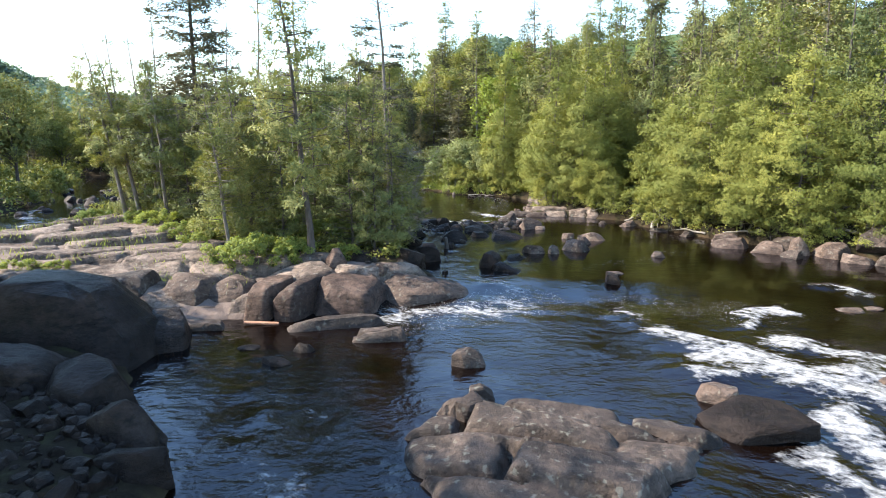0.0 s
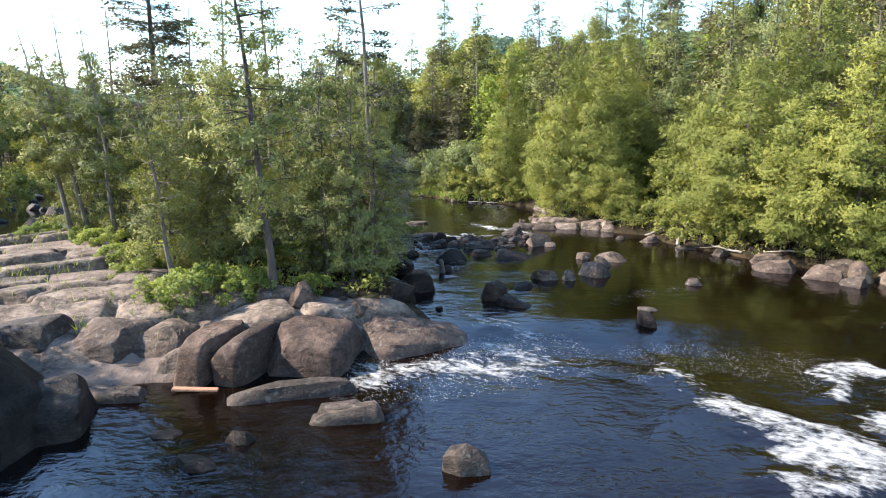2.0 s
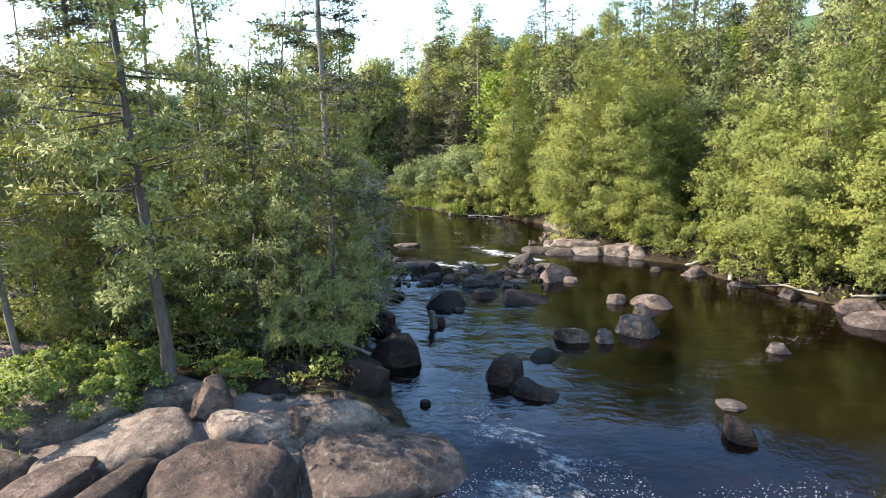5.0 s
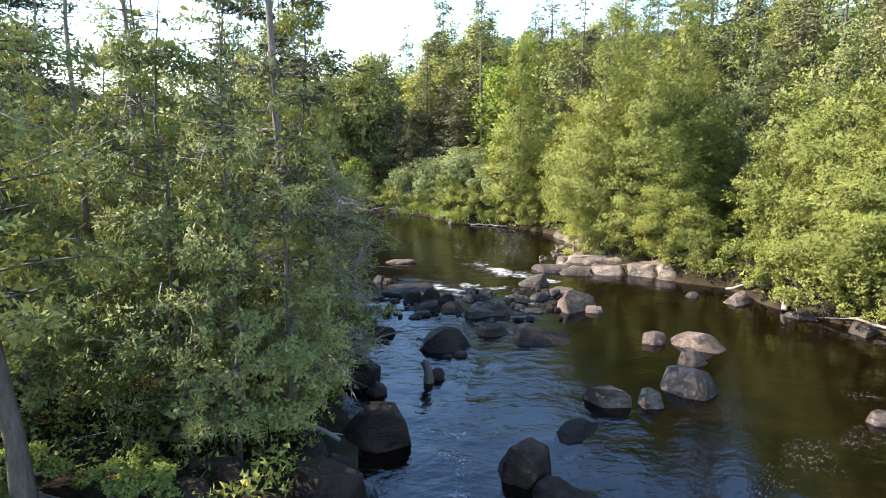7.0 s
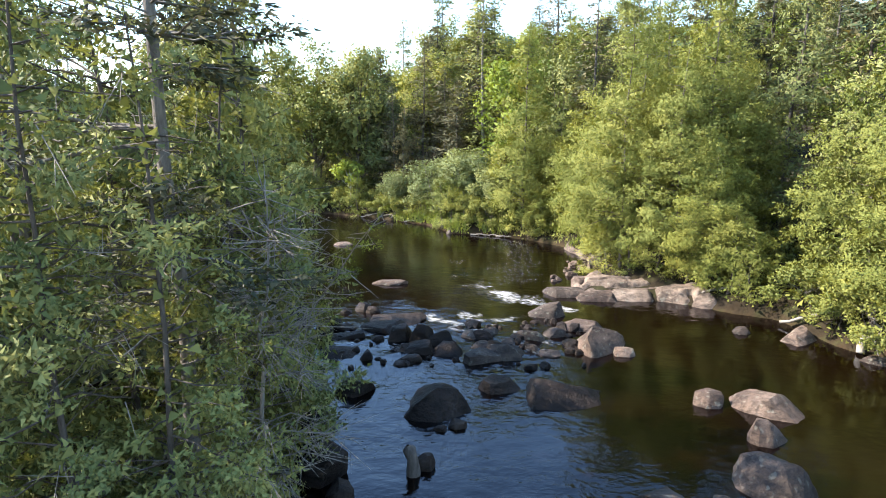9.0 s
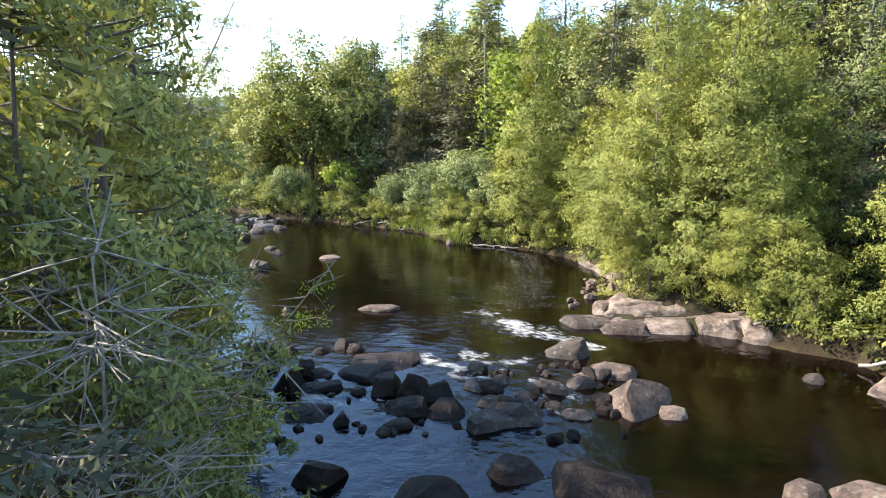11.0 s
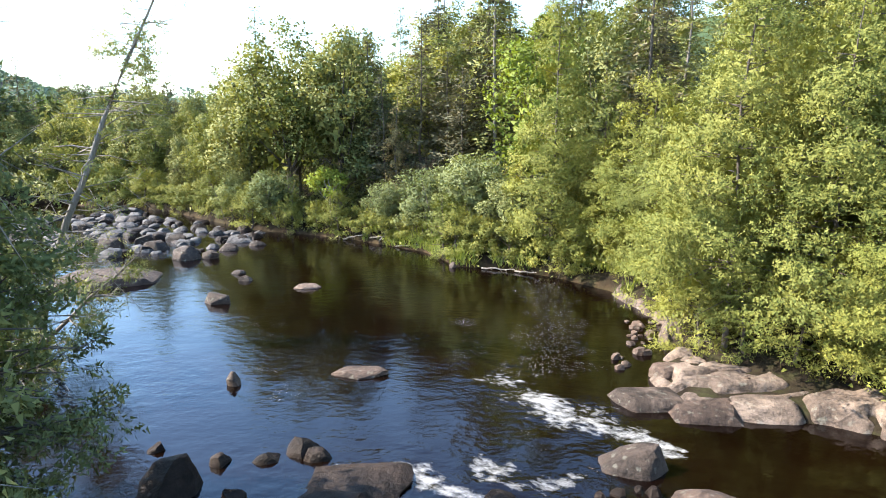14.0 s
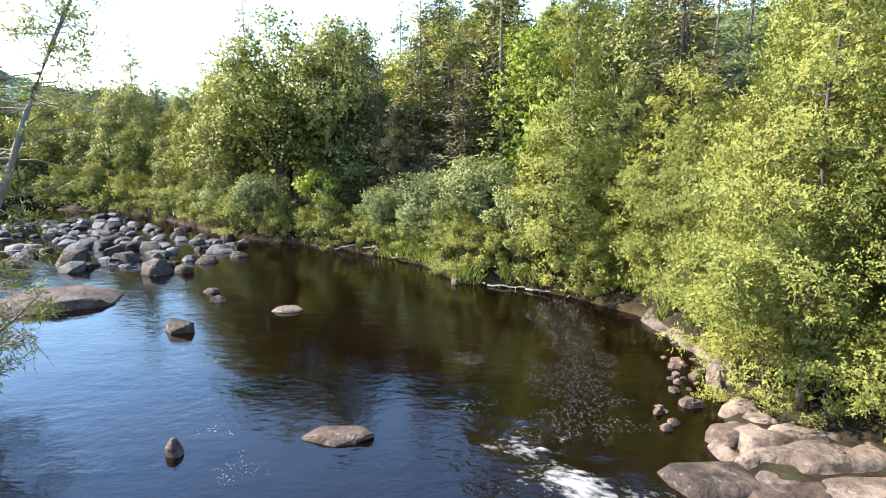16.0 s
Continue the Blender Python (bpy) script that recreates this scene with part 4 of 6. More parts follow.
    rim = np.array([(5.0, 39.2), (6.6, 41.5), (7.2, 43.4), (6.2, 43.6), (5.6, 41.6), (4.6, 39.6)])
    strewn(26, 26, rim, (0.15, 0.5), ("pink", "grey"), "pink stone at the pool's rim", "stones of the rim", True)
    # more shore boulders coloured dark to stand for the shade there
    rock("wet", -11.4, 11.6, 2.2, 2.0, 1.3, 15, foot=0.1, label="large boulder on the shaded shore, darkened for shade")
    rock("wet", -9.4, 9.2, 2.0, 1.6, 0.8, -15, foot=0.1, label="large boulder on the shaded shore, darkened for shade")
    rock("wet", -13.4, 14.2, 2.0, 2.0, 1.2, 0, foot=0.25, label="large boulder on the shaded shore, darkened for shade")
    rock("wet", -5.9, 7.4, 1.0, 0.8, 0.4, 0, foot=0.1, label="boulder on the stony shore, darkened for shade")
    # blocks that fill the island's front
    rock("pink", -2.2, 19.6, 1.3, 1.2, 0.5, 10, foot=0.55, flat=1.2, label="granite block behind the great slab")
    rock("red", -4.6, 19.2, 1.0, 0.9, 0.45, -15, foot=0.6, flat=1.2, label="reddish block below the leaning cedar")
    rock("grey", -12.6, 20.6, 2.3, 1.5, 0.42, 20, foot=0.65, flat=1.4, label="tilted plate of bedrock with sharp edges")
    rock("pink", -15.4, 22.4, 2.8, 1.6, 0.42, 16, foot=0.7, flat=1.4, label="tilted plate of bedrock with sharp edges")
    rock("pink", -12.8, 24.2, 2.4, 1.3, 0.36, 24, foot=0.75, flat=1.4, label="tilted plate of bedrock with sharp edges")
    rock("pink", -16.8, 25.8, 2.6, 1.4, 0.36, 20, foot=0.75, flat=1.4, label="tilted plate of bedrock with sharp edges")
    rock("pink", -18.4, 23.0, 2.4, 1.5, 0.42, 22, foot=0.65, flat=1.4, label="tilted plate of bedrock with sharp edges")



rocks_in_river()


# ---- foliage ----
def blades(centre, along, normal, length, width, bend=0.15, plain=False):
    """Kite-shaped leaves (plain: three-cornered ones): arrays of base points, directions and normals."""
    along = along / np.linalg.norm(along, axis=1)[:, None]
    side = np.cross(along, normal)
    side /= np.linalg.norm(side, axis=1)[:, None] + 1e-9
    up = np.cross(side, along)
    L, W = np.asarray(length)[:, None], np.asarray(width)[:, None]
    mid = centre + along * L * 0.45 + up * L * bend * 0.5
    tip = centre + along * L - up * L * bend * 0.4
    if plain:
        v = np.stack([centre + (mid - centre) * 0.5 - side * W * 0.55, tip, centre + (mid - centre) * 0.7 + side * W * 0.55], 1).reshape(-1, 3)
        return v, np.arange(len(v)).reshape(-1, 3)
    v = np.stack([centre, mid - side * W / 2, tip, mid + side * W / 2], 1).reshape(-1, 3)
    f = np.arange(len(v)).reshape(-1, 4)
    return v, f


def fans(rng, pos, along, normal, length, k, narrow=0.28, spread=1.0):
    """k blades in a fan at every place: a spray of foliage."""
    m = len(pos)
    along = along / np.linalg.norm(along, axis=1)[:, None]
    side = np.cross(along, normal)
    side /= np.linalg.norm(side, axis=1)[:, None] + 1e-9
    ang = (np.linspace(-1, 1, k) if k > 1 else np.zeros(1))[None, :] * spread + rng.normal(0, 0.22, (m, k))
    dirs = along[:, None] * np.cos(ang)[..., None] + side[:, None] * np.sin(ang)[..., None]
    start = pos[:, None] + along[:, None] * (rng.uniform(-0.5, 0.5, (m, k)) * length)[..., None] + rng.normal(0, 0.25 * length, (m, k, 3)) * [1, 1, 0.8]
    nor = np.repeat(normal[:, None], k, 1) + rng.normal(0, 0.35, (m, k, 3))
    size = length * rng.uniform(0.6, 1.25, (m, k)) * (1 - 0.25 * np.abs(ang))
    return blades(start.reshape(-1, 3), dirs.reshape(-1, 3), nor.reshape(-1, 3), size.ravel(), size.ravel() * narrow * rng.uniform(0.8, 1.3, m * k), plain=True)


def tube(points, radii, sides=6):
    points, radii = np.asarray(points, float), np.asarray(radii, float)
    n = len(points)
    t = np.gradient(points, axis=0)
    t /= np.linalg.norm(t, axis=1)[:, None] + 1e-9
    ref = np.where(np.abs(t[:, 2:3]) > 0.9, [[1.0, 0, 0]], [[0, 0, 1.0]])
    u = np.cross(t, ref)
    u /= np.linalg.norm(u, axis=1)[:, None] + 1e-9
    w = np.cross(t, u)
    a = np.arange(sides) * 2 * math.pi / sides
    ring = points[:, None] + radii[:, None, None] * (u[:, None] * np.cos(a)[None, :, None] + w[:, None] * np.sin(a)[None, :, None])
    i = np.arange(n * sides).reshape(n, sides)
    j = np.roll(i, -1, 1)
    f = np.stack([i[:-1].ravel(), j[:-1].ravel(), j[1:].ravel(), i[1:].ravel()], 1)
    return ring.reshape(-1, 3), f


def stem_line(rng, h, lean=(0, 0), wobble=0.15, n=9):
    t = np.linspace(0, 1, n)
    w = np.cumsum(rng.normal(0, wobble, (n, 2)), 0) * 0.35
    w -= w[0]
    return np.stack([lean[0] * t ** 1.3 + w[:, 0], lean[1] * t ** 1.3 + w[:, 1], h * t], 1)


def on_line(line, t):
    k = np.linspace(0, 1, len(line))
    return np.stack([np.interp(t, k, line[:, i]) for i in range(3)], 1)


def conifer(seed, h, reach, style="cedar", sprays=2000, k=4, size=0.22, start=0.12, lean=(0, 0), thick=None, leaf=None, bark=None,
            limbs=60, thin_top=0.0, profile=0.8, bare=0.0, name="cedar_tree", ragged=0.35, hull=0.5, plain_limbs=False, leafy=0.26, twigs=0, narrow=0.28, soft=0.6, each=9, clump=0.22, core=0):
    """A conifer under an Empty: tapered trunk with limbs, and a crown of sprays gathered in clumps round an inner mass."""
    rng = np.random.default_rng(seed)
    line = stem_line(rng, h, lean)
    thick = thick or 0.008 * h + 0.025
    taper = np.linspace(1, 0.10, len(line)) ** 0.9
    taper[0] *= 1.35
    wood = [tube(line, thick * taper, 8)]
    t = start + (1 - start) * rng.beta(1.0, 1.25, limbs)
    if style == "spruce":
        rows_of = max(6, int(h * 2.6))
        t = start + (1 - start) * (np.round(((t - start) / (1 - start)) * rows_of) + rng.uniform(-0.3, 0.3, limbs)) / rows_of
        t = np.clip(t, start, 0.985)
    az = rng.uniform(0, 2 * math.pi, limbs)
    u = (t - start) / (1 - start)
    shape = (1 - u) ** profile * np.minimum(1, 0.55 + 2.2 * u) + 0.04
    length = reach * shape * rng.uniform(1 - ragged, 1 + ragged * 0.5, limbs)
    lump = lattice_noise(np.stack([np.cos(az) * 1.5, np.sin(az) * 1.5, t * h * 0.55], 1), seed, 2)
    if style == "cedar":
        length = length * (1 + 0.32 * lump)
    rise = rng.normal(0.15, 0.18, limbs) if style == "cedar" else rng.normal(-0.05, 0.1, limbs) + 0.45 * u
    sag = rng.uniform(-0.35, 0.05, limbs) if style == "cedar" else rng.uniform(-0.40, -0.12, limbs)
    base = on_line(line, t)
    out = np.stack([np.cos(az), np.sin(az), 0 * az], 1)

    def at(i, s):
        q = base[i] + out[i] * (length[i] * s)[:, None]
        q[:, 2] += length[i] * (rise[i] * s + sag[i] * s * s + (0.22 if style == "spruce" else 0.12) * s ** 3)
        return q

    for i in range(limbs):
        if length[i] < 0.12:
            continue
        if plain_limbs:
            if i % 3 == 0:
                wood.append(tube(at(np.full(2, i), np.array([0, 0.7])), np.array([0.010 + 0.006 * length[i], 0.004]), 3))
            continue
        s = np.array([0, 0.35, 0.7, 1.0])
        q = at(np.full(4, i), s)
        q[1:] += rng.normal(0, 0.03 * length[i], (3, 3))
        rad = min(0.35 * thick, 0.007 + 0.011 * length[i])
        wood.append(tube(q, rad * np.array([1, 0.75, 0.5, 0.2]), 3))
    weight = length * (1 + 0.3 * length) if style == "cedar" else length ** 0.7
    if style == "cedar":
        weight = weight * (0.25 + smooth_step(-0.55, 0.0, lump))
    if bare:
        weight = weight * (rng.uniform(0, 1, limbs) > bare)
    if thin_top:
        weight = weight * (1 - thin_top * smooth_step(0.45, 0.85, u))
    groups = max(1, sprays // each) if style == "cedar" else sprays
    i = rng.choice(limbs, groups, p=weight / weight.sum())
    s = rng.uniform(0.18, 1.02, groups) ** (hull if style == "cedar" else 0.7)
    inner = rng.uniform(0, 1, groups) < 0.16
    s = np.where(inner, rng.uniform(0.04, 0.55, groups), s)
    if style == "cedar":
        i, s = np.repeat(i, each), np.repeat(s, each)
        sprays = len(i)
    pos = at(i, s)
    side = np.cross(out[i], [0, 0, 1.0])
    off = rng.normal(0, 0.16 if style == "spruce" else 0.25, groups) * (length[i] * (1.1 - 0.6 * s))[::len(s) // groups]
    if style == "cedar":
        off = np.repeat(off, each)
    pos = pos + side * off[:, None]
    ball = rng.normal(0, 1, (sprays, 3))
    ball /= np.linalg.norm(ball, axis=1)[:, None]
    if style == "cedar":
        pos = pos + ball * (clump * rng.uniform(0.35, 1.15, sprays))[:, None] * [1, 1, 0.8]
        along = out[i] * 0.35 + ball * 0.45 + side * rng.uniform(-0.8, 0.8, sprays)[:, None] + rng.normal(0, 0.3, (sprays, 3))
        along[:, 2] += rng.uniform(-0.7, 0.7, sprays)
        normal = out[i] * 0.8 + rng.normal(0, 0.4, (sprays, 3)) + [0, 0, 0.35]
        v, f = fans(rng, pos, along, normal, size, k, narrow, 1.05)
    else:
        pos[:, 2] -= np.abs(off) * 0.25
        along = out[i] * 0.9 + side * (np.sign(off) * rng.uniform(0.2, 1.1, sprays))[:, None] + rng.normal(0, 0.16, (sprays, 3))
        along[:, 2] += rng.uniform(-0.25, 0.2, sprays)
        normal = rng.normal(0, 0.45, (sprays, 3)) + [0, 0, 0.8]
        v, f = fans(rng, pos, along, normal, size, k, leafy, 0.95)
    root = new(name)
    wv, wf = joined(wood)
    # the shaded mass of older foliage round the trunk
    n = rng.choice(limbs, core) if core else np.zeros(0, int)
    heart = at(n, rng.uniform(0.05, 0.5, core)) if core else np.zeros((0, 3))
    heart = heart + rng.normal(0, 0.12, (core, 3))
    hv, hf = blades(heart, rng.normal(0, 1, (core, 3)), rng.normal(0, 1, (core, 3)), *(rng.uniform(0.55, 1.0, (2, core)) * [[0.62], [0.42]] * np.minimum(length[n] * 0.6, 0.5 if reach > 1.9 else 0.4)) if core else (np.zeros(0), np.zeros(0)), plain=True)
    part("trunk", mesh_from("trunk", wv, wf, bark or BARK, True), root)
    mid = v[f].mean(1)
    outward = mid - on_line(line, mid[:, 2] / h)
    outward[:, 2] = 0
    outward /= np.linalg.norm(outward, axis=1)[:, None] + 1e-6
    outward = outward + [0, 0, 0.45] + 0.7 * np.repeat(normal / np.linalg.norm(normal, axis=1)[:, None] * np.sign((normal * outward[::k]).sum(1))[:, None], k, 0)
    if style == "cedar":
        outward = outward + 0.9 * np.repeat(ball, k, 0)
    if core:
        outward = np.vstack([outward, heart - on_line(line, heart[:, 2] / h)])
        v, f = joined([(v, f), (hv, hf)])
    part("crown", leafy_mesh("crown", v, f, leaf or LEAF_CEDAR, outward, soft), root)
    if twigs:
        dry = []
        for n in rng.integers(0, limbs, twigs):
            s0 = rng.uniform(0.35, 0.95)
            q0 = at(np.array([n]), np.array([s0]))[0]
            go = out[n] * rng.uniform(0.3, 1.0) + rng.normal(0, 0.45, 3) + [0, 0, -0.1]
            long = rng.uniform(0.25, 0.7)
            bend = rng.normal(0, 0.12, 3)
            q = np.stack([q0, q0 + go * long * 0.5 + bend * 0.5, q0 + go * long + bend])
            dry.append(tube(q, np.array([0.009, 0.006, 0.002]), 3))
            fork = q[1] + (go + rng.normal(0, 0.6, 3)) * long * 0.45
            dry.append(tube(np.stack([q[1], fork]), np.array([0.006, 0.002]), 3))
        tv, tf = joined(dry)
        part("dry_twig", mesh_from("dry_twig", tv, tf, BARK_PALE, True), root, "bleached dry twigs", "stuff")
    return root


def broadleaf(seed, h, reach, leaves=4000, size=0.16, start=0.25, clumps=45, leaf=None, bark=None, name="broadleaf_tree", stems=1, squash=1.0, thick=None, open_crown=0.45, plain=True, round_leaf=0.62, core=0, soft=0.62):
    """A broad-leaved tree or bush under an Empty: stems, limbs and clumps of leaves with gaps between."""
    rng = np.random.default_rng(seed)
    wood = []
    mid = np.array([0, 0, h * (start + 1) / 2])
    half = np.array([reach, reach * squash, h * (1 - start) / 2])
    d = rng.normal(size=(clumps, 3))
    d /= np.linalg.norm(d, axis=1)[:, None]
    d[:, 2] = np.where(d[:, 2] < -0.55, -d[:, 2], d[:, 2])
    rad = rng.uniform(open_crown, 1.0, clumps) ** 0.6 * (1 + 0.25 * lattice_noise(d * 1.8, seed, 2))
    spot = mid + d * rad[:, None] * half
    thick = thick or 0.014 * h + 0.02
    for sdx in range(stems):
        lean = rng.normal(0, 0.12 * reach if stems == 1 else 0.45 * reach, 2)
        line = stem_line(rng, h * rng.uniform(0.75, 0.92), lean, 0.12, 7)
        if stems > 1:
            line[:, :2] += rng.normal(0, 0.12 * reach, 2)
        wood.append(tube(line, thick * np.linspace(1, 0.15, 7) / math.sqrt(stems), 6))
        for c in spot[sdx::stems * 2]:
            t = np.clip((c[2] / h) * rng.uniform(0.45, 0.8), 0.08, 0.95)
            a = on_line(line, np.array([t]))[0]
            q = np.stack([a, a * 0.5 + c * 0.5 + rng.normal(0, 0.06 * reach, 3), c])
            wood.append(tube(q, thick * np.array([0.34, 0.2, 0.06]) / math.sqrt(stems), 3))
    i = rng.integers(0, clumps, leaves)
    ball = rng.normal(size=(leaves, 3))
    ball /= np.linalg.norm(ball, axis=1)[:, None]
    own = rng.uniform(0.20, 0.40, clumps)
    pos = spot[i] + ball * (rng.uniform(0.2, 1, leaves) ** 0.5 * own[i] * min(reach, h * 0.5))[:, None] * [1, 1, 0.75]
    pos[:, 2] = np.maximum(pos[:, 2], 0.05)
    along = ball + rng.normal(0, 0.7, (leaves, 3))
    along[:, 2] -= 0.25
    normal = rng.normal(0, 0.6, (leaves, 3)) + [0, 0, 0.8]
    length = size * rng.uniform(0.6, 1.3, leaves)
    v, f = blades(pos, along, normal, length, length * round_leaf, plain=plain)
    root = new(name)
    wv, wf = joined(wood)
    part("trunk", mesh_from("trunk", wv, wf, bark or BARK, True), root)
    outward = ball * 0.8 + (pos - mid) / half * 0.6 + [0, 0, 0.25]
    if core:
        heart = rng.normal(0, 1, (core, 3))
        heart *= (rng.uniform(0.1, 0.55, core) / np.linalg.norm(heart, axis=1))[:, None]
        hv, hf = blades(mid + heart * half, rng.normal(0, 1, (core, 3)), rng.normal(0, 1, (core, 3)), rng.uniform(0.13, 0.22, core) * reach, rng.uniform(0.10, 0.16, core) * reach, plain=True)
        outward = np.vstack([outward, heart])
        v, f = joined([(v, f), (hv, hf)])
    part("crown", leafy_mesh("crown", v, f, leaf or LEAF_BROAD, outward, soft), root)
    return root


def stand(root, x, y, label, category, group="", scale=1.0, turn=0.0, sink=0.08):
    """Sets a first tree in its place."""
    root.matrix_basis = Matrix.Translation((x, y, ground_z(x, y) - sink)) @ Matrix.Rotation(turn, 4, "Z") @ Matrix.Diagonal((scale, scale, scale, 1))
    return tagged(root, label, category, group)


def again(root, x, y, scale=1.0, turn=0.0, tall=1.0, sink=0.08):
    """A copy of a tree elsewhere, turned and of another size. The first one's own scale is 1."""
    m = Matrix.Translation((x, y, ground_z(x, y) - sink)) @ Matrix.Rotation(turn, 4, "Z") @ Matrix.Diagonal((scale, scale, scale * tall, 1))
    keep = root.matrix_basis.copy()
    root.matrix_basis = Matrix.Identity(4)
    made = copy_thing(root, m)
    root.matrix_basis = keep
    return made


# ---- trees of the island ----
def island_trees():
    label = "slender white cedar with sparse green foliage and a grey trunk"
    grp = "cedars on the island"
    # the leaning trunk at the front
    stand(conifer(11, 9.8, 1.7, sprays=2262, k=6, size=0.15, narrow=0.30, soft=0.4, each=10, clump=0.2, core=240, start=0.20, lean=(-1.1, 0.3), thick=0.125, leaf=LEAF_CEDAR_DARK, bark=BARK_DARK, limbs=95, thin_top=0.6, profile=0.45, twigs=60),
          -4.55, 20.1, "old leaning cedar with a thick dark trunk and thin top", "tree")
    # the tall spruce by the water, bare below
    stand(conifer(12, 12.6, 1.5, "spruce", sprays=1500, k=5, size=0.17, start=0.2, lean=(-0.35, 0.1), thick=0.10, leaf=LEAF_SPRUCE, bark=BARK, limbs=75, profile=0.3, bare=0.3, name="spruce_tree", ragged=0.6),
          -2.2, 23.5, "tall thin spruce with a bare pale trunk and tufted top", "tree")
    stand(conifer(13, 15.5, 2.9, "spruce", sprays=5200, k=5, size=0.26, start=0.25, thick=0.2, leaf=LEAF_SPRUCE, bark=BARK_DARK, limbs=170, profile=0.62, name="spruce_tree", ragged=0.45),
          -13.2, 32.0, "large dark spruce standing high above the cedars", "tree")
    kinds = [conifer(21, 8.2, 1.75, thick=0.06, sprays=2871, k=6, size=0.15, narrow=0.30, soft=0.4, each=10, clump=0.2, core=240, start=0.05, bark=BARK_DARK, limbs=120, leaf=LEAF_CEDAR_DARK, thin_top=0.15, profile=0.55, twigs=60),
             conifer(22, 7.2, 1.6, thick=0.06, sprays=2610, k=6, size=0.15, narrow=0.30, soft=0.4, each=10, clump=0.2, core=240, start=0.03, bark=BARK_DARK, lean=(0.3, 0), limbs=120, leaf=LEAF_CEDAR_DARK, thin_top=0.1, profile=0.6, twigs=60),
             conifer(23, 9.2, 1.5, thick=0.06, sprays=2262, k=6, size=0.15, narrow=0.30, soft=0.4, each=10, clump=0.2, core=240, start=0.08, bark=BARK_DARK, lean=(-0.3, 0.2), limbs=110, leaf=LEAF_CEDAR_DARK, thin_top=0.5, profile=0.5, twigs=80)]
    first = [(-3.2, 24.4), (-7.6, 23.4), (-5.6, 26.0)]
    for root, (x, y) in zip(kinds, first):
        stand(root, x, y, label, "tree", grp)
    rng = random.Random(5)
    for n, (x, y, s) in enumerate(((-2.3, 25.8, 0.95), (-3.1, 28.7, 0.95), (-2.6, 21.9, 0.7), (-3.4, 22.0, 0.85), (-5.4, 33.0, 0.95), (-1.95, 22.7, 0.72), (-2.0, 24.7, 0.8), (-8.2, 22.2, 0.8), (-6.2, 22.6, 0.85), (-3.0, 27.2, 1.0), (-4.2, 28.8, 1.05), (-4.5, 30.9, 0.98), (-5.6, 31.6, 1.0),
                                   (-7.2, 28.4, 1.05), (-9.4, 25.6, 0.9), (-9.8, 28.6, 0.95), (-11.6, 27.2, 0.85), (-11.8, 30.4, 0.9), (-13.4, 28.8, 0.75), (-15.4, 29.8, 0.8),
                                   (-15.2, 31.8, 0.85), (-8.4, 31.6, 0.95), (-17.0, 31.6, 0.7), (-6.6, 34.0, 0.95), (-10.4, 33.4, 0.95))):
        again(kinds[n % 3], x, y, s * rng.uniform(0.93, 1.07), rng.uniform(0, 6.28), rng.uniform(0.92, 1.12))
    # leaning stems with clear trunks at the wood's edge
    edge = [conifer(24, 8.6, 1.35, thick=0.11, sprays=1500, k=6, size=0.15, narrow=0.30, soft=0.4, each=10, clump=0.2, core=80, start=0.34, bark=BARK, lean=(-1.5, 0.2), limbs=80, leaf=LEAF_CEDAR_DARK, thin_top=0.55, profile=0.5, twigs=50),
            conifer(25, 7.6, 1.4, thick=0.10, sprays=1700, k=6, size=0.15, narrow=0.30, soft=0.4, each=10, clump=0.2, core=80, start=0.30, bark=BARK, lean=(-0.9, 0.3), limbs=80, leaf=LEAF_CEDAR_DARK, thin_top=0.3, profile=0.5, twigs=50)]
    stem = "leaning cedar with a clear grey trunk rooted in the bedrock"
    stand(edge[0], -15.4, 28.7, stem, "tree", grp, 1.0, 0.0)
    stand(edge[1], -12.5, 26.9, stem, "tree", grp, 1.0, 0.0)
    for x, y, s, turn in ((-14.8, 28.9, 0.95, 0.5), (-14.5, 30.2, 0.9, -0.4), (-7.5, 20.5, 0.78, 0.7), (-7.7, 22.8, 0.85, -0.2), (-13.8, 28.6, 1.0, 2.4)):
        again(edge[0 if x < -14.6 else 1], x, y, s, turn)
    # nearly bare spires
    dead = [conifer(31, 10.2, 0.7, sprays=330, k=4, size=0.13, start=0.3, lean=(-0.5, 0), thick=0.10, bark=BARK, limbs=70, profile=0.4, bare=0.3, name="bare_spire_tree", leaf=LEAF_CEDAR_DARK),
            conifer(32, 11.6, 0.65, sprays=420, k=4, size=0.13, start=0.4, lean=(0.2, 0), thick=0.10, bark=BARK, limbs=80, profile=0.4, bare=0.3, name="bare_spire_tree", leaf=LEAF_CEDAR_DARK)]
    text = "thin half-dead conifer with a bare spire and a few tufts"
    stand(dead[0], -18.0, 33.5, text, "tree", "half-dead spires")
    stand(dead[1], -8.6, 28.6, text, "tree", "half-dead spires")
    for n, (x, y, s) in enumerate(((-17.2, 34.2, 1.0), (-15.6, 33.0, 0.93), (-11.0, 31.0, 0.97), (-6.4, 27.2, 1.0))):
        again(dead[n % 2], x, y, s, n * 1.3)
    # the half-dead trees at the upstream end, one leaning far out
    stand(conifer(33, 11.0, 1.8, sprays=1900, k=5, size=0.14, start=0.15, lean=(4.6, 0.3), thick=0.13, bark=BARK_PALE, limbs=120, profile=0.45, bare=0.3, name="leaning_tree", leaf=LEAF_CEDAR_DARK, twigs=260),
          -11.0, 41.8, "half-dead conifer leaning far out towards the water", "tree")
    again(dead[1], -14.6, 42.0, 0.85, 0.4)
    again(kinds[0], -12.0, 39.6, 0.7, 1.0)
    again(kinds[1], -9.4, 38.6, 0.5, 2.0)
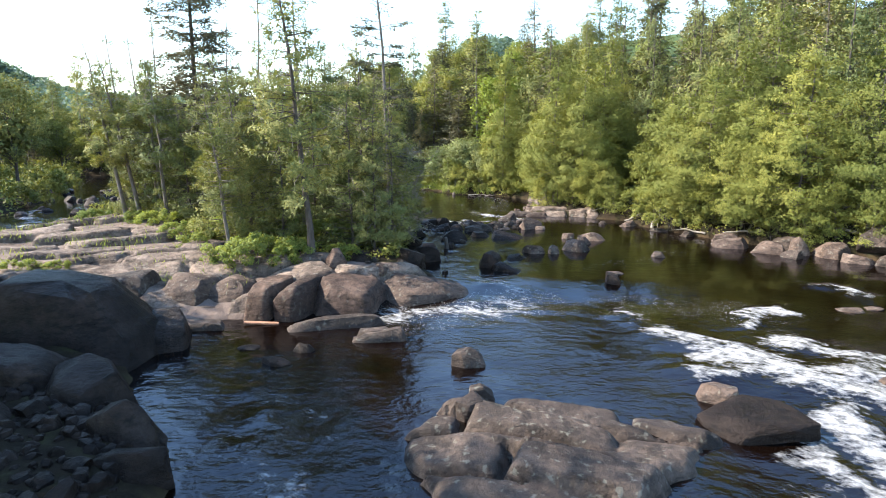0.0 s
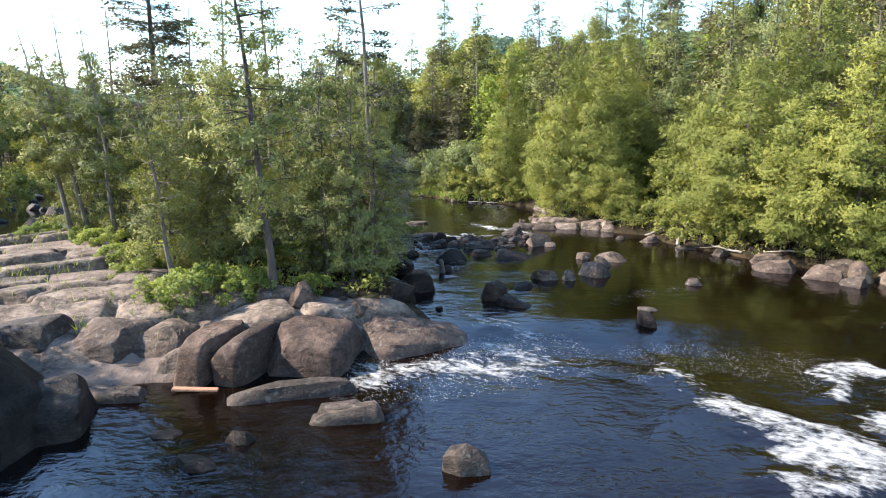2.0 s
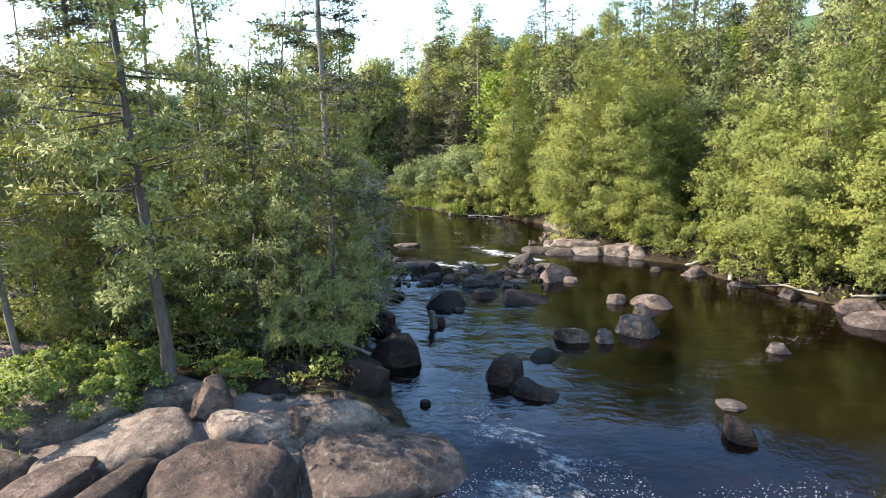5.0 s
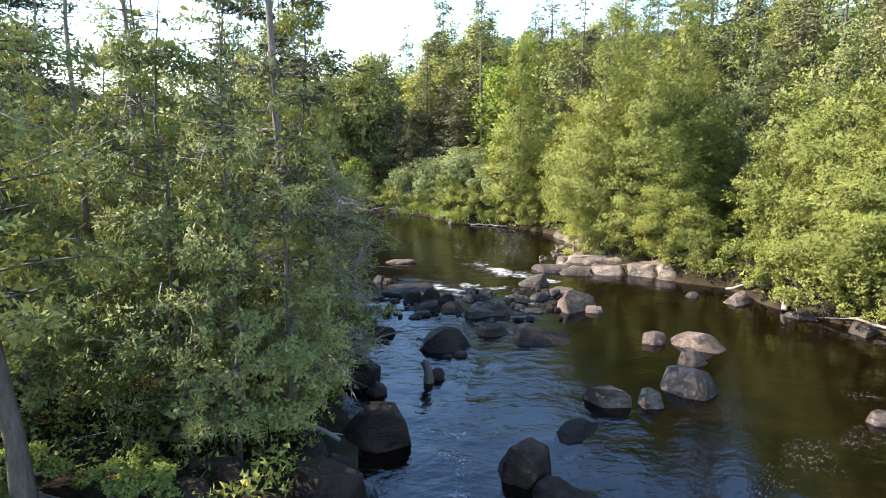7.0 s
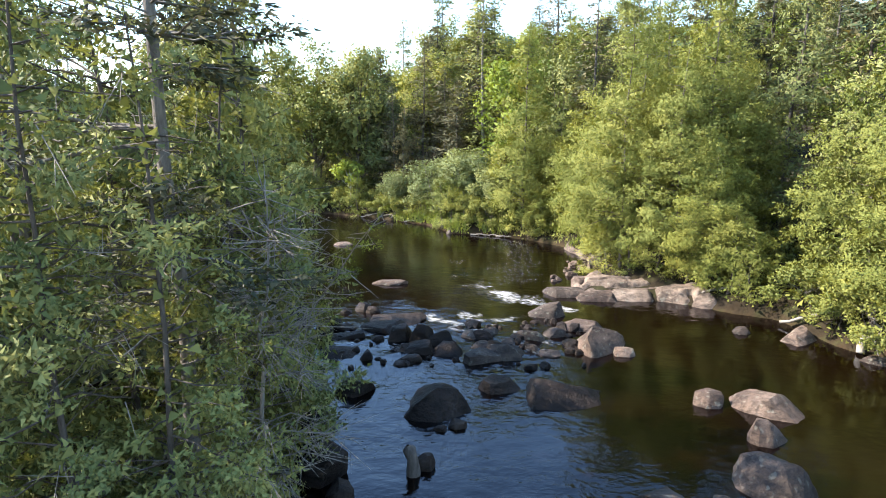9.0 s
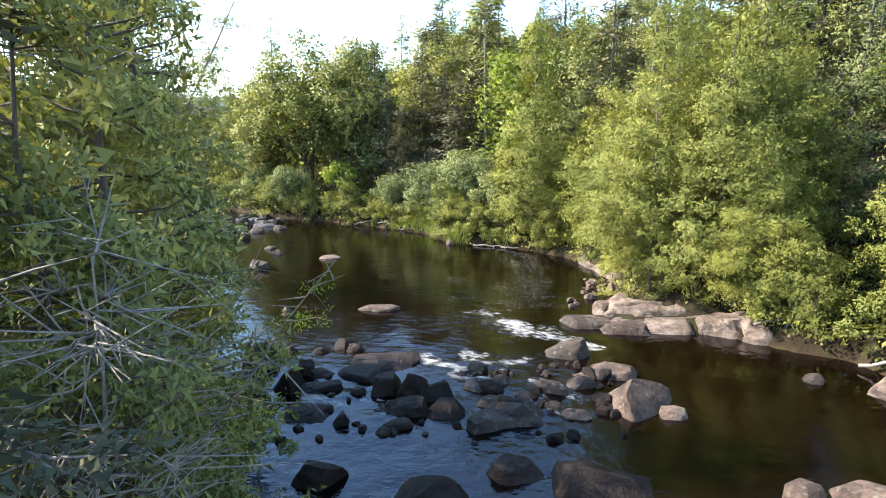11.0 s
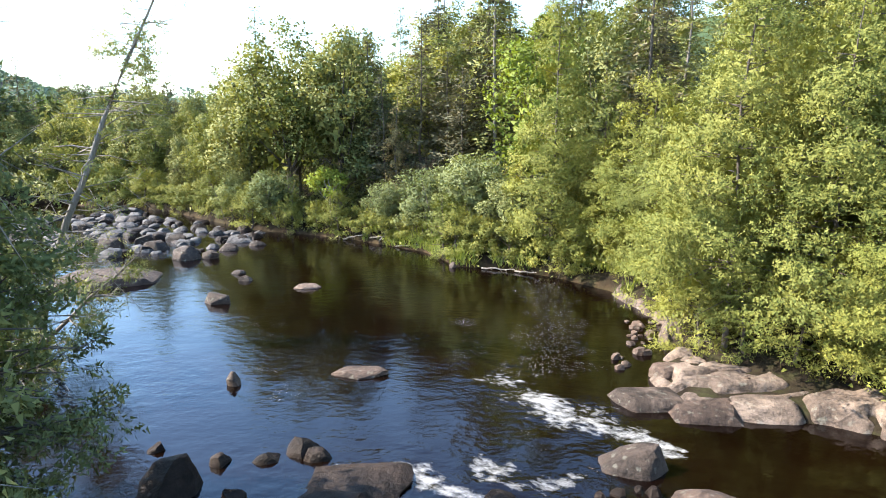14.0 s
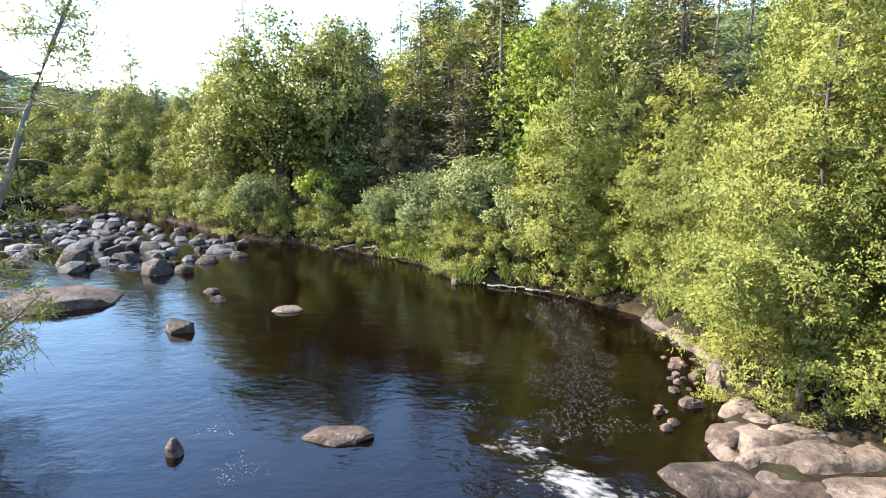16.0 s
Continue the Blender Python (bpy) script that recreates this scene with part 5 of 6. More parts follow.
    stand(conifer(36, 3.6, 1.2, sprays=1100, k=6, size=0.13, narrow=0.22, start=0.2, lean=(3.2, 0.7), thick=0.08, bark=BARK, limbs=70, profile=0.35, name="overhanging_cedar", leaf=LEAF_CEDAR_DARK, twigs=60),
          -9.2, 37.7, "dark cedar leaning low over the pool", "tree")
    again(kinds[0], -10.4, 40.0, 0.45, 4.0)
    snag = conifer(35, 4.6, 1.0, sprays=60, k=5, size=0.12, start=0.12, lean=(0.3, -0.3), thick=0.045, bark=BARK_PALE, limbs=80, profile=0.3, bare=0.6, name="dead_tree", leaf=LEAF_CEDAR_DARK, twigs=520)
    stand(snag, -1.9, 24.7, "small bleached dead tree with tangled bare twigs", "tree")
    again(kinds[2], -15.4, 40.2, 0.72, 2.0)
    again(kinds[1], -17.6, 38.0, 0.7, 2.6)
    # a bright branch reaching over the water
    stand(conifer(34, 4.0, 0.55, sprays=420, k=4, size=0.05, start=0.55, lean=(2.5, 0.3), thick=0.03, bark=BARK, limbs=34, profile=0.35, each=6, clump=0.1, name="overhanging_sapling", leaf=LEAF_LIME, twigs=6),
          -2.85, 25.3, "thin sapling with bright leaves leaning over the water", "tree")
    # bushes under the trees
    bush = broadleaf(41, 1.0, 1.0, 5200, 0.075, 0.0, 34, GRASS, BARK, "low_shrub", 5, thick=0.03)
    stand(bush, -6.2, 19.5, "low green juniper bush on the rock", "shrub", "bushes on the island", 1.25)
    for x, y, s in ((-7.1, 19.9, 1.05), (-5.5, 20.0, 1.0), (-5.4, 20.6, 0.9), (-13.4, 18.2, 0.6), (-12.4, 18.6, 0.45), (-9.0, 21.6, 0.8), (-10.6, 23.6, 0.9), (-18.2, 30.6, 0.9), (-3.6, 20.8, 0.7),
                    (-7.4, 24.6, 1.2), (-9.0, 23.8, 1.2), (-4.4, 23.4, 1.3), (-12.6, 26.2, 1.1), (-3.2, 25.8, 1.2), (-2.9, 29.2, 1.2), (-14.8, 28.4, 0.8)):
        again(bush, x, y, s, x * 3.1, 0.85)


# ---- trees of the banks ----
def scatter(rng, count, inside, gap, taken, tries=40):
    """Places at least gap apart."""
    out = []
    for _ in range(count * tries):
        if len(out) == count:
            break
        p = inside(rng)
        if p is None or any((p[0] - q[0]) ** 2 + (p[1] - q[1]) ** 2 < gap * gap for q in taken):
            continue
        taken.append(p)
        out.append(p)
    return out


def shore_side(poly, x, y):
    return float(land_distance(poly, np.array([[x, y]]))[0])


def bank_trees():
    rng = random.Random(8)
    cedar_text = "dense bright cedar with branches down to the bank"
    cedars = [conifer(51, 7.8, 2.7, thick=0.06, sprays=9600, k=6, size=0.115, narrow=0.32, soft=0.45, core=600, clump=0.3, each=12, plain_limbs=True, bark=BARK_DARK, hull=0.3, ragged=0.25, start=0.09, limbs=260, profile=0.75, leaf=LEAF_CEDAR),
              conifer(52, 9.4, 2.6, thick=0.065, sprays=10000, k=6, size=0.115, narrow=0.32, soft=0.45, core=600, clump=0.3, each=12, plain_limbs=True, bark=BARK_DARK, hull=0.3, ragged=0.25, start=0.09, limbs=280, profile=0.8, leaf=LEAF_CEDAR),
              conifer(53, 6.8, 2.5, thick=0.055, sprays=8800, k=6, size=0.115, narrow=0.32, soft=0.45, core=600, clump=0.3, each=12, plain_limbs=True, bark=BARK_DARK, hull=0.3, ragged=0.25, start=0.08, limbs=240, profile=0.6, leaf=LEAF_CEDAR)]
    cedars.append(conifer(54, 11.5, 2.2, sprays=3400, k=4, size=0.22, narrow=0.26, core=420, clump=0.34, each=10, plain_limbs=True, bark=BARK_DARK, hull=0.32, ragged=0.4, start=0.06, limbs=260, profile=0.65, leaf=LEAF_CEDAR_DARK))
    spots = [(7.4, 39.6, 1, 0.9), (9.0, 38.3, 0, 1.12), (8.6, 41.4, 1, 0.98), (10.6, 39.6, 0, 1.1), (12.9, 32.0, 2, 1.1), (13.1, 34.4, 0, 0.95), (13.5, 30.2, 1, 0.92),
             (14.5, 28.4, 2, 0.95), (16.0, 26.6, 0, 1.1), (18.0, 24.8, 1, 0.95), (20.4, 22.0, 0, 1.05), (8.0, 43.8, 2, 0.85), (8.0, 46.2, 2, 0.8), (8.4, 48.4, 0, 1.05),
             (11.4, 41.6, 1, 1.1), (17.0, 31.2, 1, 1.15), (10.6, 44.6, 1, 1.15),
             (23.4, 20.2, 1, 1.0), (9.8, 37.2, 2, 0.72), (7.0, 50.0, 1, 0.8), (15.4, 31.2, 1, 1.1),
             (13.4, 39.6, 3, 1.0), (15.2, 36.8, 3, 1.05), (16.2, 34.0, 3, 0.95), (19.4, 29.2, 3, 1.0), (22.0, 26.2, 3, 1.05), (12.8, 43.2, 3, 1.1), (11.0, 47.4, 3, 0.9), (25.0, 23.6, 3, 1.0)]
    taken = []
    for n, (x, y, kind, s) in enumerate(spots):
        taken.append((x, y))
        if n in (0, 1, 4, 21):
            stand(cedars[kind], x, y, cedar_text, "tree", "cedars on the bank")
        else:
            again(cedars[kind], x, y, s, rng.uniform(0, 6.28), rng.uniform(0.92, 1.08))
    stand(conifer(55, 11.0, 2.2, thick=0.08, sprays=8500, k=4, size=0.17, narrow=0.30, soft=0.5, core=500, clump=0.28, each=10, plain_limbs=True, bark=BARK_DARK, hull=0.3, ragged=0.2, start=0.02, limbs=300, profile=0.7, leaf=LEAF_CEDAR),
          5.1, 50.5, "tall dense column of a cedar beside the pool", "tree")
    # taller wood behind
    spruces = [conifer(61, 14.0, 2.2, "spruce", sprays=1080, k=4, size=0.48, plain_limbs=True, leafy=0.24, core=260, start=0.05, limbs=150, leaf=LEAF_SPRUCE, bark=BARK_DARK, profile=0.85, name="spruce_tree"),
               conifer(62, 12.0, 2.3, "spruce", sprays=1080, k=4, size=0.48, plain_limbs=True, leafy=0.24, core=260, start=0.05, limbs=140, leaf=LEAF_SPRUCE, bark=BARK_DARK, profile=0.75, name="spruce_tree"),
               conifer(63, 16.0, 2.3, "spruce", sprays=1080, k=4, size=0.48, plain_limbs=True, leafy=0.24, core=260, start=0.15, limbs=140, leaf=LEAF_CEDAR_DARK, bark=BARK, profile=0.65, name="spruce_tree")]
    broads = [broadleaf(71, 10.5, 2.9, 9000, 0.18, 0.04, 60, LEAF_BROAD, BARK_DARK, round_leaf=0.85, core=800, soft=0.8),
              broadleaf(72, 8.5, 2.4, 7600, 0.16, 0.06, 55, LEAF_LIME, BARK_DARK, round_leaf=0.85, core=800, soft=0.8),
              broadleaf(73, 9.5, 2.7, 9000, 0.17, 0.02, 60, LEAF_CEDAR_DARK, BARK_DARK, round_leaf=0.85, core=800, soft=0.8)]
    texts = {0: "tall dark green spruce on the wooded slope", 1: "broad-leaved tree with a rounded green crown"}
    placed = set()

    def plant(kind, n, x, y, s, tall=1.0):
        root = (spruces, broads)[kind][n]
        if (kind, n) not in placed:
            placed.add((kind, n))
            stand(root, x, y, texts[kind], "tree", ("spruces of the forest", "broad-leaved trees of the forest")[kind])
            root.matrix_basis = root.matrix_basis @ Matrix.Diagonal((1, 1, 1, 1))
        else:
            again(root, x, y, s, rng.uniform(0, 6.28), tall)

    def behind_right(r):
        x, y = r.uniform(8, 62), r.uniform(16, 100)
        d = shore_side(MAINLAND, x, y)
        return (x, y) if 4.2 < d < 45 else None

    def behind_far(r):
        x, y = r.uniform(-80, 14), r.uniform(54, 118)
        d = shore_side(MAINLAND, x, y)
        return (x, y) if 2.5 < d < 34 else None

    for x, y in scatter(rng, 74, behind_right, 2.6, taken):
        d = shore_side(MAINLAND, x, y)
        kind = 0 if rng.random() < (0.85 if d < 12 else 0.6) else 1
        plant(kind, rng.choice((0, 2, 2, 2, 1)) if kind else rng.randrange(3), x, y, rng.uniform(0.75, 1.1), rng.uniform(0.9, 1.1))
    for x, y in scatter(rng, 118, behind_far, 2.7, taken):
        kind = 0 if rng.random() < 0.34 else 1
        plant(kind, rng.choice((0, 0, 0, 0, 2, 2, 2, 2, 2, 0, 2, 1)) if kind else rng.randrange(3), x, y, rng.uniform(0.8, 1.15) * (0.82 + 0.18 * float(smooth_step(-15, -6, x))), rng.uniform(0.9, 1.1))

    def on_left(r):
        x, y = r.uniform(-85, -27), r.uniform(18, 110)
        d = shore_side(LEFTLAND, x, y)
        return (x, y) if 1.5 < d < 36 else None

    for x, y in scatter(rng, 60, on_left, 3.2, taken):
        kind = 0 if rng.random() < 0.35 else 1
        plant(kind, rng.choice((0, 0, 2, 2, 2, 0, 2, 2, 1)) if kind else rng.randrange(3), x, y, rng.uniform(0.68, 0.98), rng.uniform(0.9, 1.1))
    # the trees beside the start, out of sight, that shade the near shore
    for kind, n, x, y, size in ((1, 2, -15.4, 13.2, 1.0), (1, 0, -14.6, 9.8, 1.0), (1, 2, -14.8, 6.2, 1.1), (1, 0, -19.0, 11.6, 1.2), (1, 2, -13.6, 2.6, 1.0), (1, 0, -18.6, 4.6, 1.1),
                                (0, 0, -17.2, 9.2, 1.25), (0, 1, -18.6, 7.2, 1.4), (0, 0, -16.6, 4.4, 1.2), (1, 2, -11.6, 5.2, 0.6), (1, 2, -17.4, 15.6, 0.85)):
        plant(kind, n, x, y, size)
    # the far shore past the rapids
    for n, (x, y, s) in enumerate(((-24, 76.5, 0.62), (-27.5, 78.8, 0.7), (-31, 80.6, 0.6), (-35, 81.6, 0.72), (-39, 81.4, 0.6), (-44, 81, 0.7), (-49, 81, 0.66), (-20.5, 74.2, 0.55), (-54, 82, 0.7), (-17, 70.6, 0.6), (-29, 84, 0.8), (-41, 85, 0.85))):
        again(broads[2 if n % 3 else 0], x, y, s, n * 1.3)
    # the large rounded trees past the young birch and the bright one behind the tall cedar
    for x, y, n, s in ((-9.4, 63.8, 0, 1.14), (-6.0, 63.2, 2, 1.18), (-12.8, 66.6, 2, 1.0), (5.4, 56.2, 1, 1.12), (-15.6, 70.2, 0, 0.85), (-3.4, 62.6, 2, 0.8)):
        again(broads[n], x, y, s, x * 1.3)
    # dark spruces behind the willows
    for n, (x, y, s, tall) in enumerate(((3.1, 61.5, 1.0, 1.06), (2.3, 62.6, 0.95, 1.0), (4.4, 62.2, 0.95, 1.0), (0.6, 60.6, 0.8, 1.0), (-0.9, 61.8, 0.85, 1.0), (1.7, 59.4, 0.72, 1.0), (-4.2, 63.4, 0.8, 1.0), (5.4, 58.4, 0.8, 1.0),
                                         (-3.0, 60.9, 0.62, 1.0), (13.2, 47.0, 1.0, 1.0), (14.4, 43.4, 1.0, 1.05), (16.2, 39.6, 0.95, 1.05), (8.9, 50.6, 0.95, 1.0))):
        again(spruces[n % 2], x, y, s, n * 1.1, tall)
    # grey-green willows on the far bank
    willow = broadleaf(81, 3.6, 1.9, 9000, 0.115, 0.0, 60, LEAF_WILLOW, BARK, "willow_shrub", 5, thick=0.06, open_crown=0.3, core=400, soft=0.8)
    stand(willow, -0.2, 56.2, "grey-green willow bush at the water's edge", "shrub", "willow bushes")
    for x, y, s in ((2.2, 54.0, 1.15), (3.9, 52.6, 0.9), (-2.4, 58.6, 0.75), (-9.8, 62.2, 0.95), (5.4, 52.4, 0.9), (-13.5, 65.5, 0.9)):
        again(willow, x, y, s, x)
    lime = broadleaf(82, 3.4, 1.1, 1500, 0.2, 0.35, 20, LEAF_LIME, BARK_BIRCH, "young_birch", 1)
    stand(lime, -6.2, 60.8, "young birch with bright yellow-green leaves", "tree")
    stand(conifer(83, 7.2, 1.0, sprays=1500, k=4, size=0.2, start=0.02, limbs=80, leaf=LEAF_BROWN, profile=0.9), -2.2, 60.4, "narrow browning cedar spire", "tree")
    under = broadleaf(84, 1.5, 1.3, 3200, 0.13, 0.0, 30, LEAF_BROAD, BARK, "undergrowth_bush", 4, thick=0.04)
    stand(under, 3.2, 52.6, "low leafy bush along the bank", "shrub", "bushes along the bank")
    for x, y, s in ((1.4, 53.2, 0.8), (4.9, 50.8, 0.7), (10.0, 36.8, 0.8), (11.8, 33.8, 0.8), (13.0, 30.9, 0.7), (14.6, 28.6, 0.7), (16.8, 25.6, 0.6), (-4.6, 60.0, 0.8), (-8, 62, 0.8),
                    (7.6, 44.2, 0.7), (-16, 69, 1.0), (-22, 75, 1.2), (-29.5, 42, 1.1), (-30, 36, 1.2), (-33, 49, 1.3), (-31, 28, 1.4), (-38, 60, 1.4), (-25.5, 76.6, 1.4), (-29.5, 78.6, 1.4), (-33, 79.6, 1.5), (-37, 80, 1.5), (-42, 79.6, 1.5), (-47, 79.4, 1.5), (-19, 71.6, 1.2)):
        again(under, x, y, s, x * 1.7)


def shore_brush():
    """Cedar saplings and brush that hang over the water's edge."""
    rng = random.Random(14)
    sapling = conifer(95, 2.6, 1.1, sprays=1800, k=5, size=0.10, start=0.0, each=9, clump=0.2, core=60, limbs=70, leaf=LEAF_CEDAR, bark=BARK_DARK, profile=0.45, name="cedar_sapling", hull=0.4, plain_limbs=True)
    stand(sapling, 5.9, 50.3, "young bushy cedar at the water's edge", "shrub", "young cedars on the bank")
    brush = broadleaf(96, 1.6, 1.2, 3800, 0.09, 0.0, 24, LEAF_BROAD, BARK_DARK, "bank_bush", 4, thick=0.03)
    stand(brush, 2.6, 52.2, "leafy alder bush overhanging the water", "shrub", "alder bushes on the bank")
    for x, y, s in ((6.7, 41.3, 0.7), (7.1, 40.2, 0.8), (7.7, 39.2, 0.8), (8.4, 38.4, 0.75), (9.2, 37.7, 0.8), (9.9, 36.9, 0.7)):
        again(sapling, x, y, s * 1.1, x * 2.0)
    line = MAINLAND[2:29]
    for (ax, ay), (bx, by) in zip(line[:-1], line[1:]):
        many = max(1, round(math.hypot(bx - ax, by - ay) / 1.15))
        for n in range(many):
            t = (n + rng.uniform(0.2, 0.8)) / many
            nx, ny = -(by - ay), bx - ax
            k = -rng.uniform(0.0, 0.8) / math.hypot(nx, ny)
            x, y = ax + t * (bx - ax) + k * nx, ay + t * (by - ay) + k * ny
            if on_ledges(np.array([x]), np.array([y]))[0] and x < 12:
                continue
            if x > 6 and rng.random() < 0.1:
                continue
            if rng.random() < 0.55 and not 10.4 < x < 12.4:
                again(sapling, x, y, rng.uniform(0.6, 1.25), rng.uniform(0, 6.28))
            else:
                again(brush, x, y, rng.uniform(0.6, 1.2), rng.uniform(0, 6.28))


def undergrowth(name, poly, box, count, deep, label, leaf, size, seed, tall=1.2, clear=None, near=0.12):
    """Ferns, saplings and brush without number along a bank."""
    rng = np.random.default_rng(seed)
    x, y = rng.uniform(box[0], box[1], count * 6), rng.uniform(box[2], box[3], count * 6)
    p = np.stack([x, y], 1)
    d = land_distance(poly, p)
    q = np.stack([x, y, 0 * x], 1)
    mound = lattice_noise(q * 0.55, seed, 3) * 0.5 + 0.5
    keep = (d > near) & (d < deep) & (rng.uniform(0, 1, len(x)) < smooth_step(0.25, 0.55, mound))
    if clear is not None:
        keep &= ~clear(x, y)
    x, y, d, mound = x[keep][:count], y[keep][:count], d[keep][:count], mound[keep][:count]
    z = land_height(x, y)[0]
    high = tall * smooth_step(0.3, 0.75, mound) * rng.uniform(0.05, 1, len(x)) ** 0.6 * smooth_step(0, 0.8, d + 0.3)
    pos = np.stack([x, y, z + high], 1)
    along = rng.normal(0, 0.7, (len(x), 3)) + [0, 0, 0.25]
    length = size * rng.uniform(0.6, 1.4, len(x))
    v, f = blades(pos, along, rng.normal(0, 0.6, (len(x), 3)) + [0, 0, 0.8], length, length * 0.42, plain=True)
    tagged(new(name, leafy_mesh(name, v, f, leaf, rng.normal(0, 0.45, (len(x), 3)) + [0, 0, 1.0], 0.5)), label, "undergrowth", kind="stuff")


def on_ledges(x, y):
    p = np.stack([x, y], 1)
    return (land_distance(LEDGE, p) > -0.1) | (land_distance(RIM, p) > 0.1)


def all_undergrowth():
    undergrowth("undergrowth", MAINLAND, (4, 30, 16, 52), 30000, 9, "leafy brush and saplings under the cedars", LEAF_BROAD, 0.20, 91, 1.1, on_ledges, 0.15)
    undergrowth("undergrowth", MAINLAND, (-45, 8, 48, 95), 52000, 12, "brush and young growth along the far bank", LEAF_CEDAR_DARK, 0.26, 92, 1.9, on_ledges)
    undergrowth("undergrowth", LEFTLAND, (-75, -27, 15, 105), 46000, 22, "brush on the bank across the side channel", LEAF_BROAD, 0.34, 93, 1.8)
    undergrowth("undergrowth", ISLAND, (-21, -1.5, 20.4, 37), 26000, 12, "small plants and brush under the island's trees", LEAF_BROAD, 0.13, 94, 0.8,
                lambda x, y: island_bare(x, y) > 0.25)


def far_forest():
    """The wooded hill in the distance: crowns without number."""
    rng = np.random.default_rng(9)
    x, y = rng.uniform(-430, 60, 9000), rng.uniform(90, 520, 9000)
    p = np.stack([x, y], 1)
    ok = ((land_distance(MAINLAND, p) > 16) | (land_distance(LEFTLAND, p) > 16)) & (x < 0.15 * y - 20)
    x, y = x[ok], y[ok]
    z = land_height(x, y)[0]
    far = np.hypot(x, y)[:, None]
    n = 40
    a = rng.uniform(0, 6.283, (len(x), n))
    t = rng.uniform(0.02, 1, (len(x), n)) ** 0.8
    tall = rng.uniform(6, 10, len(x))[:, None]
    r = (1.04 - t) ** 0.6 * rng.uniform(2.0, 3.6, len(x))[:, None]
    pos = np.stack([x[:, None] + r * np.cos(a), y[:, None] + r * np.sin(a), z[:, None] + t * tall], 2).reshape(-1, 3)
    out = np.stack([np.cos(a), np.sin(a), 0.4 + 0 * a], 2).reshape(-1, 3) + rng.normal(0, 0.4, (pos.shape[0], 3))
    size = (rng.uniform(0.7, 1.3, (len(x), n)) * (0.4 + 0.0033 * far)).ravel()
    v, f = blades(pos, out, rng.normal(0, 0.5, (len(pos), 3)) + [0, 0, 1], size, size * 0.8, plain=True)
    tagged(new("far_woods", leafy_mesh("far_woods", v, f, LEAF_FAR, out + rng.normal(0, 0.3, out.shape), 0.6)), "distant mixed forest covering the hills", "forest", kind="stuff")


island_trees()
bank_trees()
shore_brush()
all_undergrowth()
far_forest()


# ---- small things ----
def log(points, thick, label, name="driftwood_log", wood=None):
    """A bare stem along a few points, a little crooked, with stubs of branches."""
    rng = np.random.default_rng(int(abs(points[0][0] * 100)) + 3)
    pts = np.array(points, float)
    t = np.linspace(0, 1, 8)
    line = np.stack([np.interp(t, np.linspace(0, 1, len(pts)), pts[:, i]) for i in range(3)], 1)
    line[1:-1] += rng.normal(0, thick * 0.5, (6, 3))
    pieces = [tube(line, thick * np.linspace(1, 0.45, 8), 7)]
    for n in (2, 4, 5, 6):
        go = rng.normal(0, 1, 3) * [1, 1, 0.6]
        pieces.append(tube(np.stack([line[n], line[n] + go * thick * 2.5, line[n] + go * thick * 5]), thick * np.array([0.3, 0.2, 0.06]), 4))
    v, f = joined(pieces)
    return tagged(new(name, mesh_from(name, v, f, wood or BARK_PALE, True)), label, "log")


def at_ground(x, y, up=0.05):
    return (x, y, max(ground_z(x, y), float(water_level(x, y))) + up)


